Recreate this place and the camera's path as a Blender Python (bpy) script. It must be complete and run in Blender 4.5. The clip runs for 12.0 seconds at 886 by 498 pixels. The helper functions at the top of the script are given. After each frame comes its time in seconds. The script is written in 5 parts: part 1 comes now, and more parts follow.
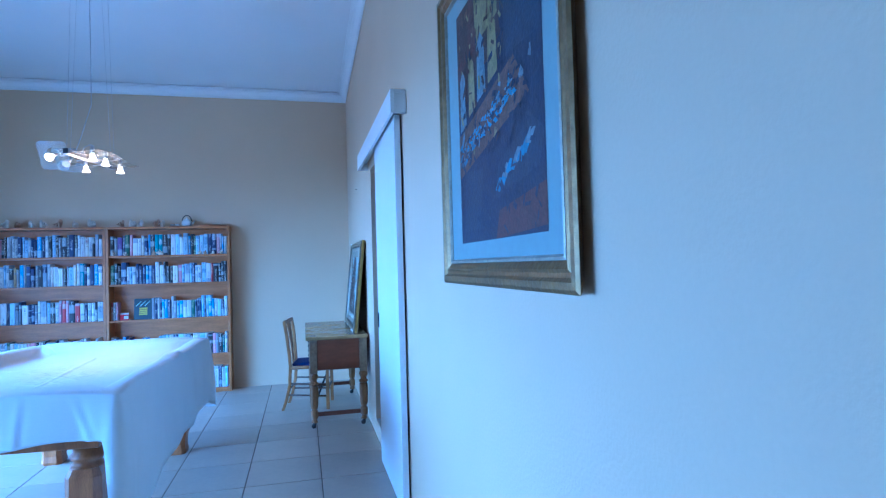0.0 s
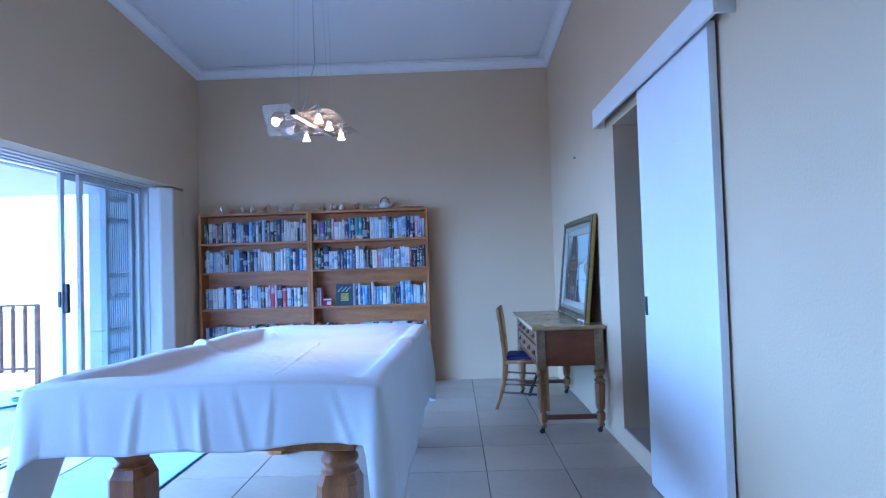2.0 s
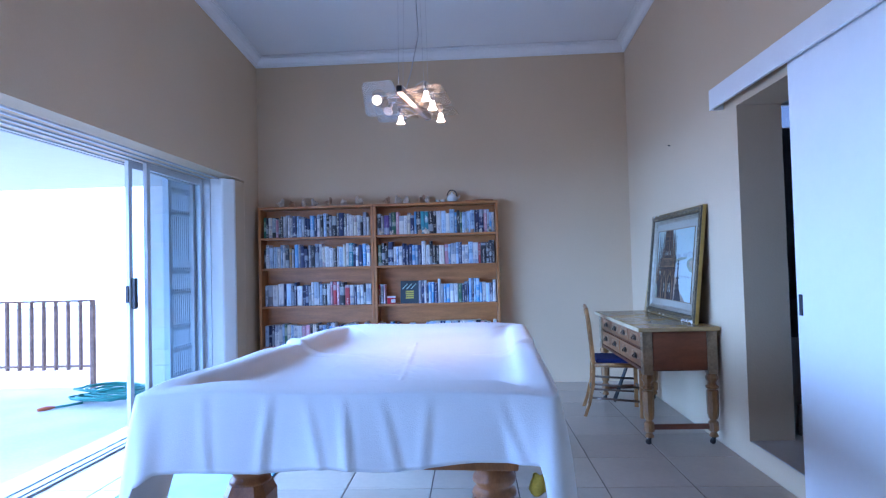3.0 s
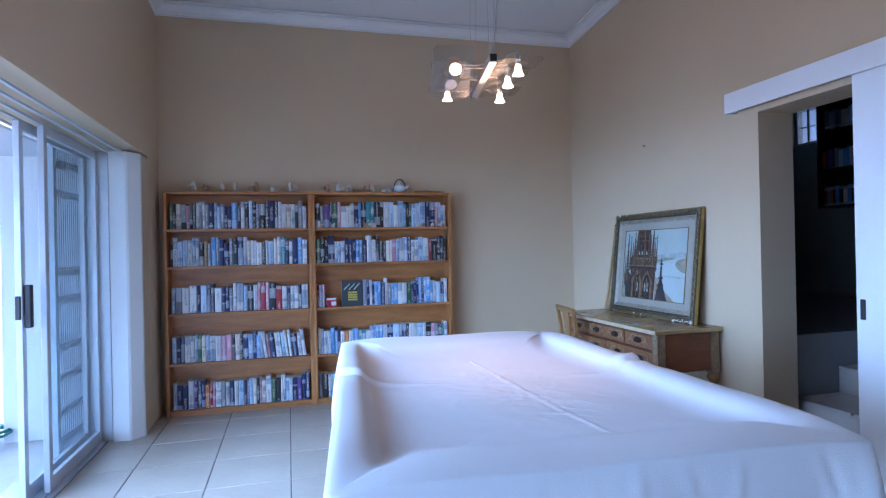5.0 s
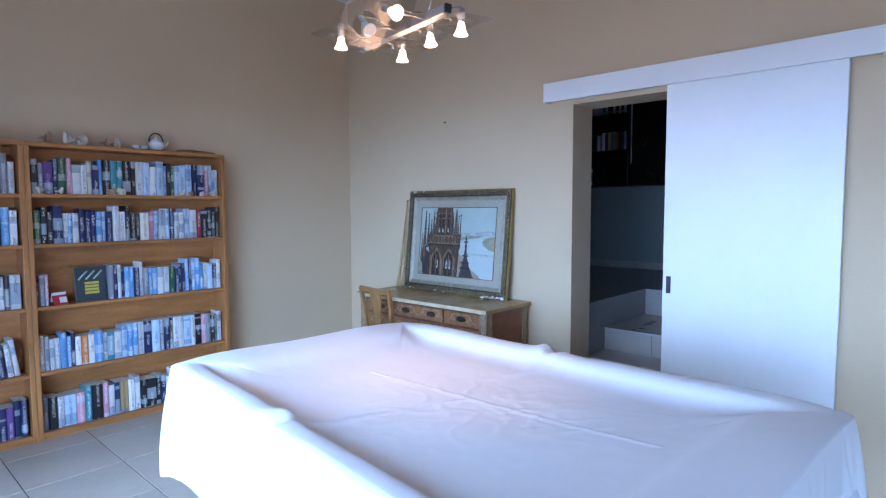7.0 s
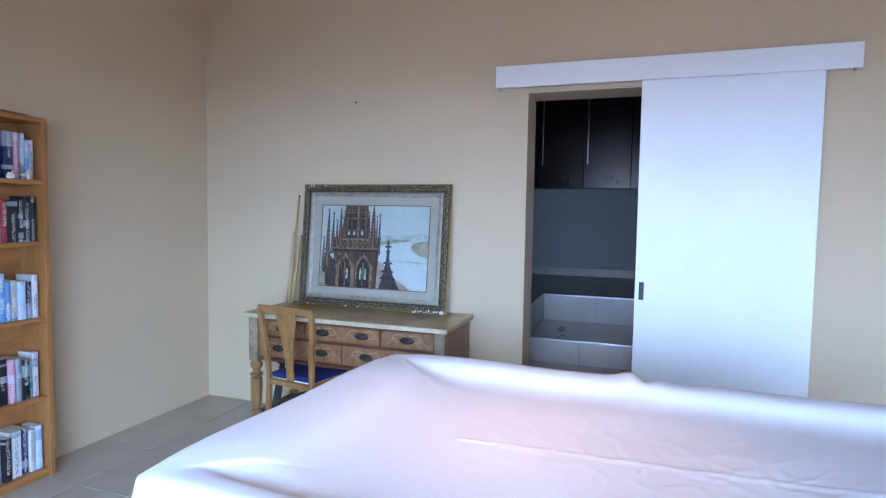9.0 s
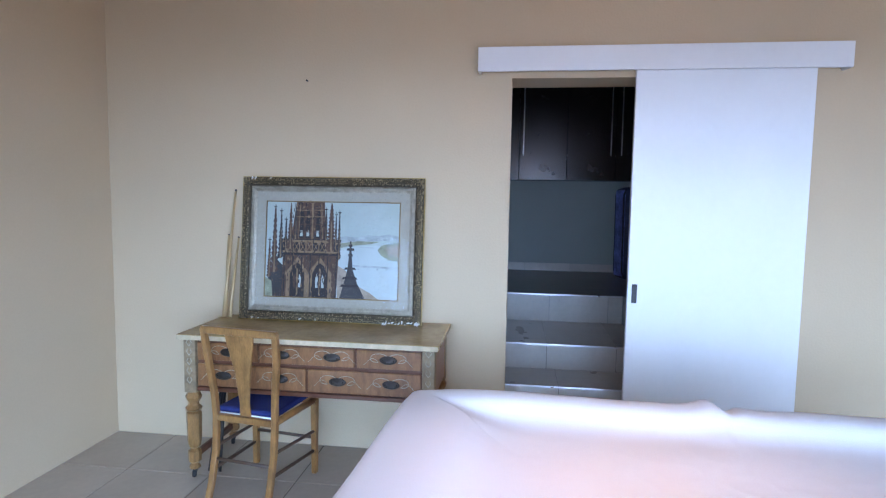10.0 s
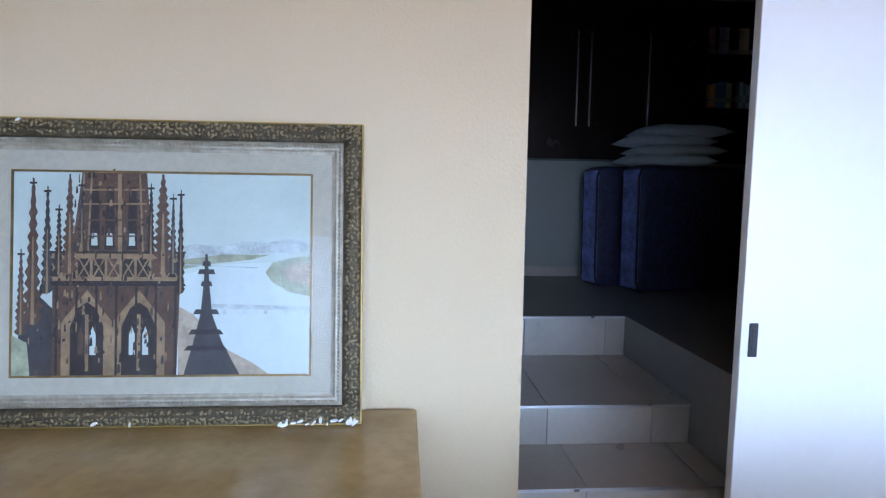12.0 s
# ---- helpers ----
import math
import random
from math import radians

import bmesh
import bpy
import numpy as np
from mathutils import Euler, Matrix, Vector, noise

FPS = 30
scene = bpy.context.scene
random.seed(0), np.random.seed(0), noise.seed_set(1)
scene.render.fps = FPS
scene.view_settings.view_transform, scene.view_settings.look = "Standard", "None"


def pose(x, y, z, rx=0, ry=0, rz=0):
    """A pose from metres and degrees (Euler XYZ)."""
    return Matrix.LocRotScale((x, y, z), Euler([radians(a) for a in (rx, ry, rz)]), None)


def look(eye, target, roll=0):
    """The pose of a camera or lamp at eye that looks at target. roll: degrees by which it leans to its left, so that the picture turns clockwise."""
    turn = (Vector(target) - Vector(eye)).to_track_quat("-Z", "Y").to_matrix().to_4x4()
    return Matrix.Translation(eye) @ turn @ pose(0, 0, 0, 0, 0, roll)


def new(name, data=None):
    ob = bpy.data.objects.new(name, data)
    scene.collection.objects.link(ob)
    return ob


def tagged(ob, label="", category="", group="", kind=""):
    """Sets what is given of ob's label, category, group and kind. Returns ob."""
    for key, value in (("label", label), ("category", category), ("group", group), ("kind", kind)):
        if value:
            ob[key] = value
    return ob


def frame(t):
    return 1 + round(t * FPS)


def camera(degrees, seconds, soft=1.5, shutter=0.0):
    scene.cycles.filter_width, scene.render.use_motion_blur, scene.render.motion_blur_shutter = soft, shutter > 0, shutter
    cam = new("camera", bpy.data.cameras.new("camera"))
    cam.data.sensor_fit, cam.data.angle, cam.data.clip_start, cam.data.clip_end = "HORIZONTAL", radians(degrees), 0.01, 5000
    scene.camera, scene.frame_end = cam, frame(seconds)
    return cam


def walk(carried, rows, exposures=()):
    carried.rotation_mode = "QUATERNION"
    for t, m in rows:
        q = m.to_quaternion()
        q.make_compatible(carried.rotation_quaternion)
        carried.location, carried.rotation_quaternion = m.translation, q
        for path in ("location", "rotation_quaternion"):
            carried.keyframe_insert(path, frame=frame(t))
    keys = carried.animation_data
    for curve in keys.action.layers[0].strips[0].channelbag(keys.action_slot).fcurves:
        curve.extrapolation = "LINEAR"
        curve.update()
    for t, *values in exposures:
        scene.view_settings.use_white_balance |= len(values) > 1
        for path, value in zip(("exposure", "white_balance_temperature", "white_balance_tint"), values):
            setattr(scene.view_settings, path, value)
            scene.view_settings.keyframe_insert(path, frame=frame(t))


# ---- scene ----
cam = camera(75.6, 12.0, soft=1.25)
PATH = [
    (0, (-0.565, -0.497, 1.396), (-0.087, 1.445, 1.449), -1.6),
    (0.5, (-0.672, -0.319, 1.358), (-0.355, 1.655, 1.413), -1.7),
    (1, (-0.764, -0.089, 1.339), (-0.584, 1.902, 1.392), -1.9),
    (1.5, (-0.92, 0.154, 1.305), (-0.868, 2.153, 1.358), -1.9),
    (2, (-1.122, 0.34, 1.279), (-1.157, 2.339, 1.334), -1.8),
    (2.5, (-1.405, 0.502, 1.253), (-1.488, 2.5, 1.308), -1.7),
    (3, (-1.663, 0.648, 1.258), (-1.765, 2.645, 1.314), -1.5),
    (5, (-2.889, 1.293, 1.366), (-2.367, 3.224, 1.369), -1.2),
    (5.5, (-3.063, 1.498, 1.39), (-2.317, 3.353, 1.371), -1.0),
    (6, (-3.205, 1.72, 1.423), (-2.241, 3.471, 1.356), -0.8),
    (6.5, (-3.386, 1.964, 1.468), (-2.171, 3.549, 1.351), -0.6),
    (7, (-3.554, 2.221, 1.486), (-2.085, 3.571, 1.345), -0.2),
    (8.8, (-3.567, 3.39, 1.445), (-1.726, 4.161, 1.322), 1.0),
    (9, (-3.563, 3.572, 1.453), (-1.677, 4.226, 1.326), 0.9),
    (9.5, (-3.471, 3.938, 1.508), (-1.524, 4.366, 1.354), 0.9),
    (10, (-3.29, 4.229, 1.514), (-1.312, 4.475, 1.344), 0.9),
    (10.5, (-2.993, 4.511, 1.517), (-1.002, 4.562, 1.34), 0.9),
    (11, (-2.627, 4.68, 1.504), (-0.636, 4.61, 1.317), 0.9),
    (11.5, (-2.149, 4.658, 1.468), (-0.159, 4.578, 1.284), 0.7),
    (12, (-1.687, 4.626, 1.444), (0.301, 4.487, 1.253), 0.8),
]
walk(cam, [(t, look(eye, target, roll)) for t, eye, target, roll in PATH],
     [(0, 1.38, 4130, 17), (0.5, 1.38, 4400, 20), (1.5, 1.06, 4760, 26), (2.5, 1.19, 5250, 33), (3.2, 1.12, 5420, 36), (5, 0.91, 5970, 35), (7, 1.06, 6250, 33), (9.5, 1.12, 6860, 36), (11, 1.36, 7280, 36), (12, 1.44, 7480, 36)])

# ---------- world and light ----------
world = bpy.data.worlds.new("sky")
scene.world = world
world.use_nodes = True
wn = world.node_tree.nodes
sky = wn.new("ShaderNodeTexSky")
sky.sky_type = "NISHITA"
sky.sun_disc = False
sky.dust_density = 1.6
sky.sun_elevation = radians(52)
sky.sun_rotation = radians(174)
wn["Background"].inputs[1].default_value = 0.15
world.node_tree.links.new(sky.outputs[0], wn["Background"].inputs[0])


def lamp(name, kind, m, energy, colour):
    data = bpy.data.lights.new(name, kind)
    data.energy, data.color = energy, colour
    ob = new(name, data)
    ob.matrix_world = m
    return ob


sun = lamp("sun", "SUN", look((-4, -14, 24), (-6, 4, 0)), 2.4, (1.0, 0.95, 0.88))
sun.data.angle = radians(0.6)
# daylight of the sky through the open sliding door
day = lamp("door_daylight", "AREA", look((-4.3, 2.95, 1.05), (0, 2.95, -0.35)), 36, (0.30, 0.64, 1.0))
day.data.shape, day.data.size, day.data.size_y = "RECTANGLE", 5.8, 1.7
day.data.spread = radians(78)
glare = lamp("patio_daylight", "AREA", look((-4.85, 3.5, 1.15), (-0.3, 6.0, -1.1)), 25, (0.31, 0.64, 1.0))
glare.data.shape, glare.data.size, glare.data.size_y = "RECTANGLE", 1.8, 1.8
glare.data.spread = radians(72)

# ---------- materials ----------


def material(name, colour, rough=0.5, metal=0.0, vary=0.12, scale=6.0, bump=0.0, bump_scale=60.0,
             stretch=(1, 1, 1), second=None, random_tint=0.0, coat=0.0, sheen=0.0, island=False):
    """A surface with two scales of colour variation and a fine relief."""
    m = bpy.data.materials.new(name)
    m.use_nodes = True
    nt = m.node_tree
    n, l = nt.nodes, nt.links
    p = n["Principled BSDF"]
    p.inputs["Roughness"].default_value = rough
    p.inputs["Metallic"].default_value = metal
    p.inputs["Coat Weight"].default_value = coat
    p.inputs["Sheen Weight"].default_value = sheen
    tc = n.new("ShaderNodeTexCoord")
    mp = n.new("ShaderNodeMapping")
    mp.inputs["Scale"].default_value = stretch
    l.new(tc.outputs["Object"], mp.inputs[0])
    big = n.new("ShaderNodeTexNoise")
    big.inputs["Scale"].default_value = scale
    big.inputs["Detail"].default_value = 5
    l.new(mp.outputs[0], big.inputs["Vector"])
    fine = n.new("ShaderNodeTexNoise")
    fine.inputs["Scale"].default_value = bump_scale
    fine.inputs["Detail"].default_value = 3
    l.new(mp.outputs[0], fine.inputs["Vector"])
    ramp = n.new("ShaderNodeValToRGB")
    lo = [c * (1 - vary) for c in colour]
    hi = second if second else [min(1, c * (1 + vary)) for c in colour]
    ramp.color_ramp.elements[0].position, ramp.color_ramp.elements[0].color = 0.3, (*lo, 1)
    ramp.color_ramp.elements[1].position, ramp.color_ramp.elements[1].color = 0.7, (*hi, 1)
    l.new(big.outputs[0], ramp.inputs[0])
    out = ramp.outputs[0]
    mix = n.new("ShaderNodeMix")
    mix.data_type, mix.blend_type = "RGBA", "MULTIPLY"
    mix.inputs[0].default_value = min(1.0, vary * 2)
    l.new(out, mix.inputs[6])
    l.new(fine.outputs[0], mix.inputs[7])
    gain = n.new("ShaderNodeMix")
    gain.data_type, gain.blend_type = "RGBA", "MULTIPLY"
    gain.inputs[0].default_value = 1.0
    g = 1 / (1 - min(1.0, vary * 2) * 0.5)
    gain.inputs[7].default_value = (g, g, g, 1)
    l.new(mix.outputs[2], gain.inputs[6])
    out = gain.outputs[2]
    if random_tint:
        if island:
            geo = n.new("ShaderNodeNewGeometry")
            rnd = geo.outputs["Random Per Island"]
        else:
            rnd = n.new("ShaderNodeObjectInfo").outputs["Random"]
        mr = n.new("ShaderNodeMapRange")
        mr.inputs[3].default_value, mr.inputs[4].default_value = 1 - random_tint, 1 + random_tint
        l.new(rnd, mr.inputs[0])
        tint = n.new("ShaderNodeMix")
        tint.data_type, tint.blend_type = "RGBA", "MULTIPLY"
        tint.inputs[0].default_value = 1.0
        l.new(out, tint.inputs[6])
        l.new(mr.outputs[0], tint.inputs[7])
        out = tint.outputs[2]
    l.new(out, p.inputs["Base Color"])
    rr = n.new("ShaderNodeMapRange")
    rr.inputs[3].default_value, rr.inputs[4].default_value = max(0, rough - 0.08), min(1, rough + 0.08)
    l.new(big.outputs[0], rr.inputs[0])
    l.new(rr.outputs[0], p.inputs["Roughness"])
    if bump:
        b = n.new("ShaderNodeBump")
        b.inputs["Strength"].default_value = bump
        b.inputs["Distance"].default_value = 0.01
        l.new(fine.outputs[0], b.inputs["Height"])
        l.new(b.outputs[0], p.inputs["Normal"])
    return m


def glass(name, colour=(1, 1, 1), rough=0.0, mix=0.9):
    m = bpy.data.materials.new(name)
    m.use_nodes = True
    n, l = m.node_tree.nodes, m.node_tree.links
    n.remove(n["Principled BSDF"])
    tr = n.new("ShaderNodeBsdfTransparent")
    tr.inputs[0].default_value = (*colour, 1)
    gl = n.new("ShaderNodeBsdfGlossy")
    gl.inputs["Roughness"].default_value = rough
    ms = n.new("ShaderNodeMixShader")
    ms.inputs[0].default_value = 1 - mix
    l.new(tr.outputs[0], ms.inputs[1])
    l.new(gl.outputs[0], ms.inputs[2])
    l.new(ms.outputs[0], n["Material Output"].inputs[0])
    return m


def glow(name, colour, strength):
    m = bpy.data.materials.new(name)
    m.use_nodes = True
    p = m.node_tree.nodes["Principled BSDF"]
    p.inputs["Base Color"].default_value = (*colour, 1)
    p.inputs["Emission Color"].default_value = (*colour, 1)
    p.inputs["Emission Strength"].default_value = strength
    return m


WALL = material("beige_plaster", (0.60, 0.45, 0.295), 0.75, vary=0.03, scale=1.3, bump=0.12, bump_scale=90)
WHITE_WALL = material("white_plaster", (0.74, 0.74, 0.72), 0.7, vary=0.03, scale=1.5, bump=0.1, bump_scale=90)
CEIL = material("ceiling_board", (0.74, 0.73, 0.72), 0.8, vary=0.02, scale=1.0)
PAINT = material("white_gloss_paint", (0.78, 0.78, 0.77), 0.35, vary=0.02, scale=3, bump=0.04, bump_scale=30)
TILE = material("beige_floor_tile", (0.44, 0.365, 0.29), 0.32, vary=0.09, scale=2.5, bump=0.05, bump_scale=25, random_tint=0.06)
GROUT = material("dark_grout", (0.16, 0.14, 0.125), 0.9, vary=0.15, scale=20)
CLOTH = material("white_sheet", (0.71, 0.71, 0.72), 0.85, vary=0.02, scale=4, bump=0.12, bump_scale=220, sheen=0.2)
PINE = material("honey_pine", (0.40, 0.155, 0.045), 0.42, vary=0.22, scale=3.0, bump=0.06, bump_scale=30, stretch=(8, 8, 1.2), random_tint=0.06)
PINE_X = material("honey_pine_shelf", (0.40, 0.155, 0.045), 0.42, vary=0.22, scale=3.0, bump=0.06, bump_scale=30, stretch=(1.2, 8, 8), random_tint=0.06)
OAK = material("varnished_leg_wood", (0.34, 0.125, 0.04), 0.35, vary=0.25, scale=5, bump=0.05, bump_scale=40, stretch=(6, 6, 1))
DESKWOOD = material("worn_brown_wood", (0.26, 0.12, 0.055), 0.4, vary=0.28, scale=6, bump=0.08, bump_scale=50, stretch=(5, 1, 5))
ALU = material("grey_aluminium", (0.52, 0.55, 0.58), 0.4, 0.3, vary=0.05, scale=8)
BLACK = material("black_plastic", (0.015, 0.015, 0.018), 0.45, vary=0.1, scale=20)
CONCRETE = material("pale_patio_concrete", (0.62, 0.61, 0.59), 0.85, vary=0.1, scale=2, bump=0.15, bump_scale=40)
CLEAR = glass("clear_glass", (0.95, 0.98, 0.98), 0.0, 0.93)

# thin cotton lets some light through
cn, cl = CLOTH.node_tree.nodes, CLOTH.node_tree.links
tl = cn.new("ShaderNodeBsdfTranslucent")
tl.inputs[0].default_value = (0.7, 0.7, 0.7, 1)
cm = cn.new("ShaderNodeMixShader")
cm.inputs[0].default_value = 0.08
cl.new(cn["Principled BSDF"].outputs[0], cm.inputs[1])
cl.new(tl.outputs[0], cm.inputs[2])
cl.new(cm.outputs[0], cn["Material Output"].inputs[0])

# ---------- mesh helpers ----------


def part(name, bm, mat, parent=None, label="", smooth=False):
    me = bpy.data.meshes.new(name)
    if smooth:
        for f in bm.faces:
            f.smooth = True
    bm.normal_update()
    bm.to_mesh(me)
    bm.free()
    for x in (mat if isinstance(mat, (list, tuple)) else (mat,)):
        me.materials.append(x)
    ob = new(name, me)
    if parent:
        ob.parent = parent
    if label:
        ob["label"] = label
    return ob


def empty(name, x=0, y=0, z=0, rz=0, label="", category="", group="", kind=""):
    ob = new(name)
    ob.empty_display_size = 0.1
    ob.matrix_world = pose(x, y, z, 0, 0, rz)
    return tagged(ob, label, category, group, kind)


def add_box(bm, lo, hi, bevel=0.0, m=None, mat=0):
    """A box between two corners, its edges rounded by bevel."""
    made = bmesh.ops.create_cube(bm, size=1.0)
    vs = made["verts"]
    c = [(a + b) / 2 for a, b in zip(lo, hi)]
    s = [abs(b - a) for a, b in zip(lo, hi)]
    for v in vs:
        v.co = Vector((v.co.x * s[0] + c[0], v.co.y * s[1] + c[1], v.co.z * s[2] + c[2]))
    faces = {f for v in vs for f in v.link_faces}
    for f in faces:
        f.material_index = mat
    if bevel:
        es = {e for v in vs for e in v.link_edges}
        r = bmesh.ops.bevel(bm, geom=list(es), offset=bevel, segments=2, affect="EDGES", profile=0.5)
        vs = list({v for f in r["faces"] for v in f.verts} | {v for v in vs if v.is_valid})
    if m is not None:
        bmesh.ops.transform(bm, matrix=m, verts=[v for v in vs if v.is_valid])
    return bm


def box(lo, hi, bevel=0.0, m=None):
    return add_box(bmesh.new(), lo, hi, bevel, m)


def add_lathe(bm, profile, seg=20, m=None, square=None):
    """A turned shape: rows of (radius, height). square: number of sides instead."""
    seg = square or seg
    rings = []
    for r, z in profile:
        rings.append([bm.verts.new((r * math.cos(2 * math.pi * (i + 0.5) / seg), r * math.sin(2 * math.pi * (i + 0.5) / seg), z)) for i in range(seg)])
    for a, b in zip(rings, rings[1:]):
        for i in range(seg):
            f = bm.faces.new((a[i], a[(i + 1) % seg], b[(i + 1) % seg], b[i]))
            f.smooth = not square
    bm.faces.new(list(reversed(rings[0])))
    bm.faces.new(rings[-1])
    if m is not None:
        bmesh.ops.transform(bm, matrix=m, verts=[v for r in rings for v in r])
    return bm


def lathe(profile, seg=20, m=None, square=None):
    return add_lathe(bmesh.new(), profile, seg, m, square)


def add_tube(bm, points, r, seg=8, closed=False):
    """A round bar along points; r one radius or one per point."""
    pts = [Vector(p) for p in points]
    rs = r if isinstance(r, (list, tuple)) else [r] * len(pts)
    rings = []
    side = None
    for i, p in enumerate(pts):
        d = (pts[min(i + 1, len(pts) - 1)] - pts[max(i - 1, 0)]).normalized()
        if side is None:
            side = d.orthogonal().normalized()
        side = (side - d * side.dot(d)).normalized()
        up = d.cross(side)
        rings.append([bm.verts.new(p + rs[i] * (math.cos(2 * math.pi * k / seg) * side + math.sin(2 * math.pi * k / seg) * up)) for k in range(seg)])
    for a, b in zip(rings, rings[1:]):
        for k in range(seg):
            bm.faces.new((a[k], a[(k + 1) % seg], b[(k + 1) % seg], b[k])).smooth = True
    bm.faces.new(list(reversed(rings[0])))
    bm.faces.new(rings[-1])
    return bm


def tube(points, r, seg=8):
    return add_tube(bmesh.new(), points, r, seg)


def sweep(profile, path, closed=False):
    """A profile of (out, up) pairs swept along floor-plan points (x, y, z), mitred at the corners; out is to the left of the path."""
    bm = bmesh.new()
    pts = [Vector(p) for p in path]
    rows = []
    n = len(pts)
    for i, p in enumerate(pts):
        a = (p - pts[i - 1]) if (i > 0 or closed) else (pts[i + 1] - p)
        b = (pts[(i + 1) % n] - p) if (i < n - 1 or closed) else a
        na = Vector((-a.y, a.x, 0)).normalized()
        nb = Vector((-b.y, b.x, 0)).normalized()
        nn = (na + nb).normalized()
        k = 1 / max(0.3, nn.dot(na))
        rows.append([bm.verts.new(p + nn * (o * k) + Vector((0, 0, u))) for o, u in profile])
    m = len(profile)
    for i in range(n if closed else n - 1):
        a, b = rows[i], rows[(i + 1) % n]
        for j in range(m):
            bm.faces.new((a[j], b[j], b[(j + 1) % m], a[(j + 1) % m]))
    if not closed:
        bm.faces.new(rows[0])
        bm.faces.new(list(reversed(rows[-1])))
    bmesh.ops.recalc_face_normals(bm, faces=bm.faces[:])
    return bm


# ---------- the room ----------
XL, YF, YB = -3.97, 6.73, -2.4          # left wall, far wall, back wall
SLOPE = 0.08


def roof(y):
    return 3.56 + SLOPE * (YF - y)


def wall(name, lo, hi, holes=(), axis="x", mat=None, top=None):
    """A wall slab, thick, with openings that go through it. axis: the way it runs. holes: (from, to, low, high) along it."""
    bm = bmesh.new()
    a0, a1 = (lo[0], hi[0]) if axis == "x" else (lo[1], hi[1])
    cuts = sorted({a0, a1, *[h[0] for h in holes], *[h[1] for h in holes]})
    for c0, c1 in zip(cuts, cuts[1:]):
        hs = [h for h in holes if h[0] <= c0 + 1e-6 and h[1] >= c1 - 1e-6]
        spans, z = [], lo[2]
        for h in sorted(hs, key=lambda q: q[2]):
            if h[2] > z + 1e-4:
                spans.append((z, h[2]))
            z = h[3]
        spans.append((z, hi[2]))
        for z0, z1 in spans:
            if axis == "x":
                add_box(bm, (c0, lo[1], z0), (c1, hi[1], z1))
            else:
                add_box(bm, (lo[0], c0, z0), (hi[0], c1, z1))
    bmesh.ops.remove_doubles(bm, verts=bm.verts[:], dist=1e-5)
    return tagged(part(name, bm, mat or WALL), kind="structure")


HIGH = 4.6
WT = 0.52                                # thickness of the patio wall
DOOR_Y0, DOOR_Y1, DOOR_Z = 0.05, 6.34, 2.168      # patio opening
OP_Y0, OP_Y1, OP_Z0, OP_Z1 = 3.42, 4.262, 0.13, 2.20   # inner opening
wall("wall_north", (XL - WT, YF, -0.1), (0.35, YF + 0.25, HIGH))
wall("wall_south", (XL - WT, YB - 0.25, -0.1), (0.35, YB, HIGH))
wall("wall_east", (0, YB, -0.1), (0.27, YF, HIGH), [(OP_Y0, OP_Y1, OP_Z0, OP_Z1)], "y")
wall("wall_west", (XL - WT, YB, -0.1), (XL, YF, HIGH), [(DOOR_Y0, DOOR_Y1, -0.05, DOOR_Z)], "y")
bm = bmesh.new()
rows = []
for y in (YB, YF):
    rows.append([bm.verts.new((x, y, roof(y) + dz)) for dz in (0, 0.12) for x in (XL, 0)])
a, b = rows
for q in ((a[0], a[1], b[1], b[0]), (a[2], b[2], b[3], a[3])):
    bm.faces.new(q)
tagged(part("ceiling", bm, CEIL), kind="structure")

# cornice, one length to a wall
COVE = [(0, 0), (0, -0.10), (0.012, -0.10), (0.012, -0.088), (0.022, -0.082), (0.03, -0.06), (0.05, -0.036), (0.075, -0.024), (0.085, -0.024), (0.085, -0.012), (0.1, -0.012), (0.1, 0)]
tagged(part("cornice", sweep(COVE, [(0, YB, roof(YB)), (0, YF, roof(YF)), (XL, YF, roof(YF)), (XL, YB, roof(YB))]), PAINT), kind="structure")

# floor: grout bed; the tiles follow at the end of the file
tagged(part("floor", box((XL - WT, YB, -0.12), (0, YF, -0.004)), GROUT), kind="structure")
TW = 0.486

# ---------- outside the patio door ----------
RUST = material("rusty_rail_paint", (0.22, 0.12, 0.08), 0.7, vary=0.3, scale=14, bump=0.1, bump_scale=60)
HOSE = material("green_hose_rubber", (0.02, 0.24, 0.20), 0.5, vary=0.1, scale=12)
ORANGE = material("orange_plastic", (0.55, 0.12, 0.04), 0.5, vary=0.1, scale=12)
# the gate's shade is put into its colour, greyer than white paint
GATEPAINT = material("shaded_gate_steel", (0.40, 0.47, 0.53), 0.45, vary=0.03, scale=8)
tagged(part("ground", box((-400, -400, -3.2), (400, 400, -3.0)), material("dry_ground", (0.42, 0.39, 0.33), 0.95, vary=0.2, scale=0.5)), kind="structure")
HAZE = glow("bright_hazy_sky", (0.43, 0.71, 1.0), 3.4)
bm = bmesh.new()
arc = [(-4 + 90 * math.cos(radians(a)), 4 + 90 * math.sin(radians(a))) for a in range(70, 291, 10)]
lo_ = [bm.verts.new((x, y, -3)) for x, y in arc]
hi_ = [bm.verts.new((x, y, 75)) for x, y in arc]
for k in range(len(arc) - 1):
    bm.faces.new((lo_[k], lo_[k + 1], hi_[k + 1], hi_[k]))
tagged(part("backdrop", bm, HAZE), "bright white haze of the sea sky", kind="structure")
tagged(part("pavement", box((-9.0, -4, -0.35), (XL - WT, 7.0, -0.03)), CONCRETE), kind="structure")
wall("wall_patio", (-5.0, 6.35, -0.1), (XL - WT, 6.55, 2.9), mat=WHITE_WALL)

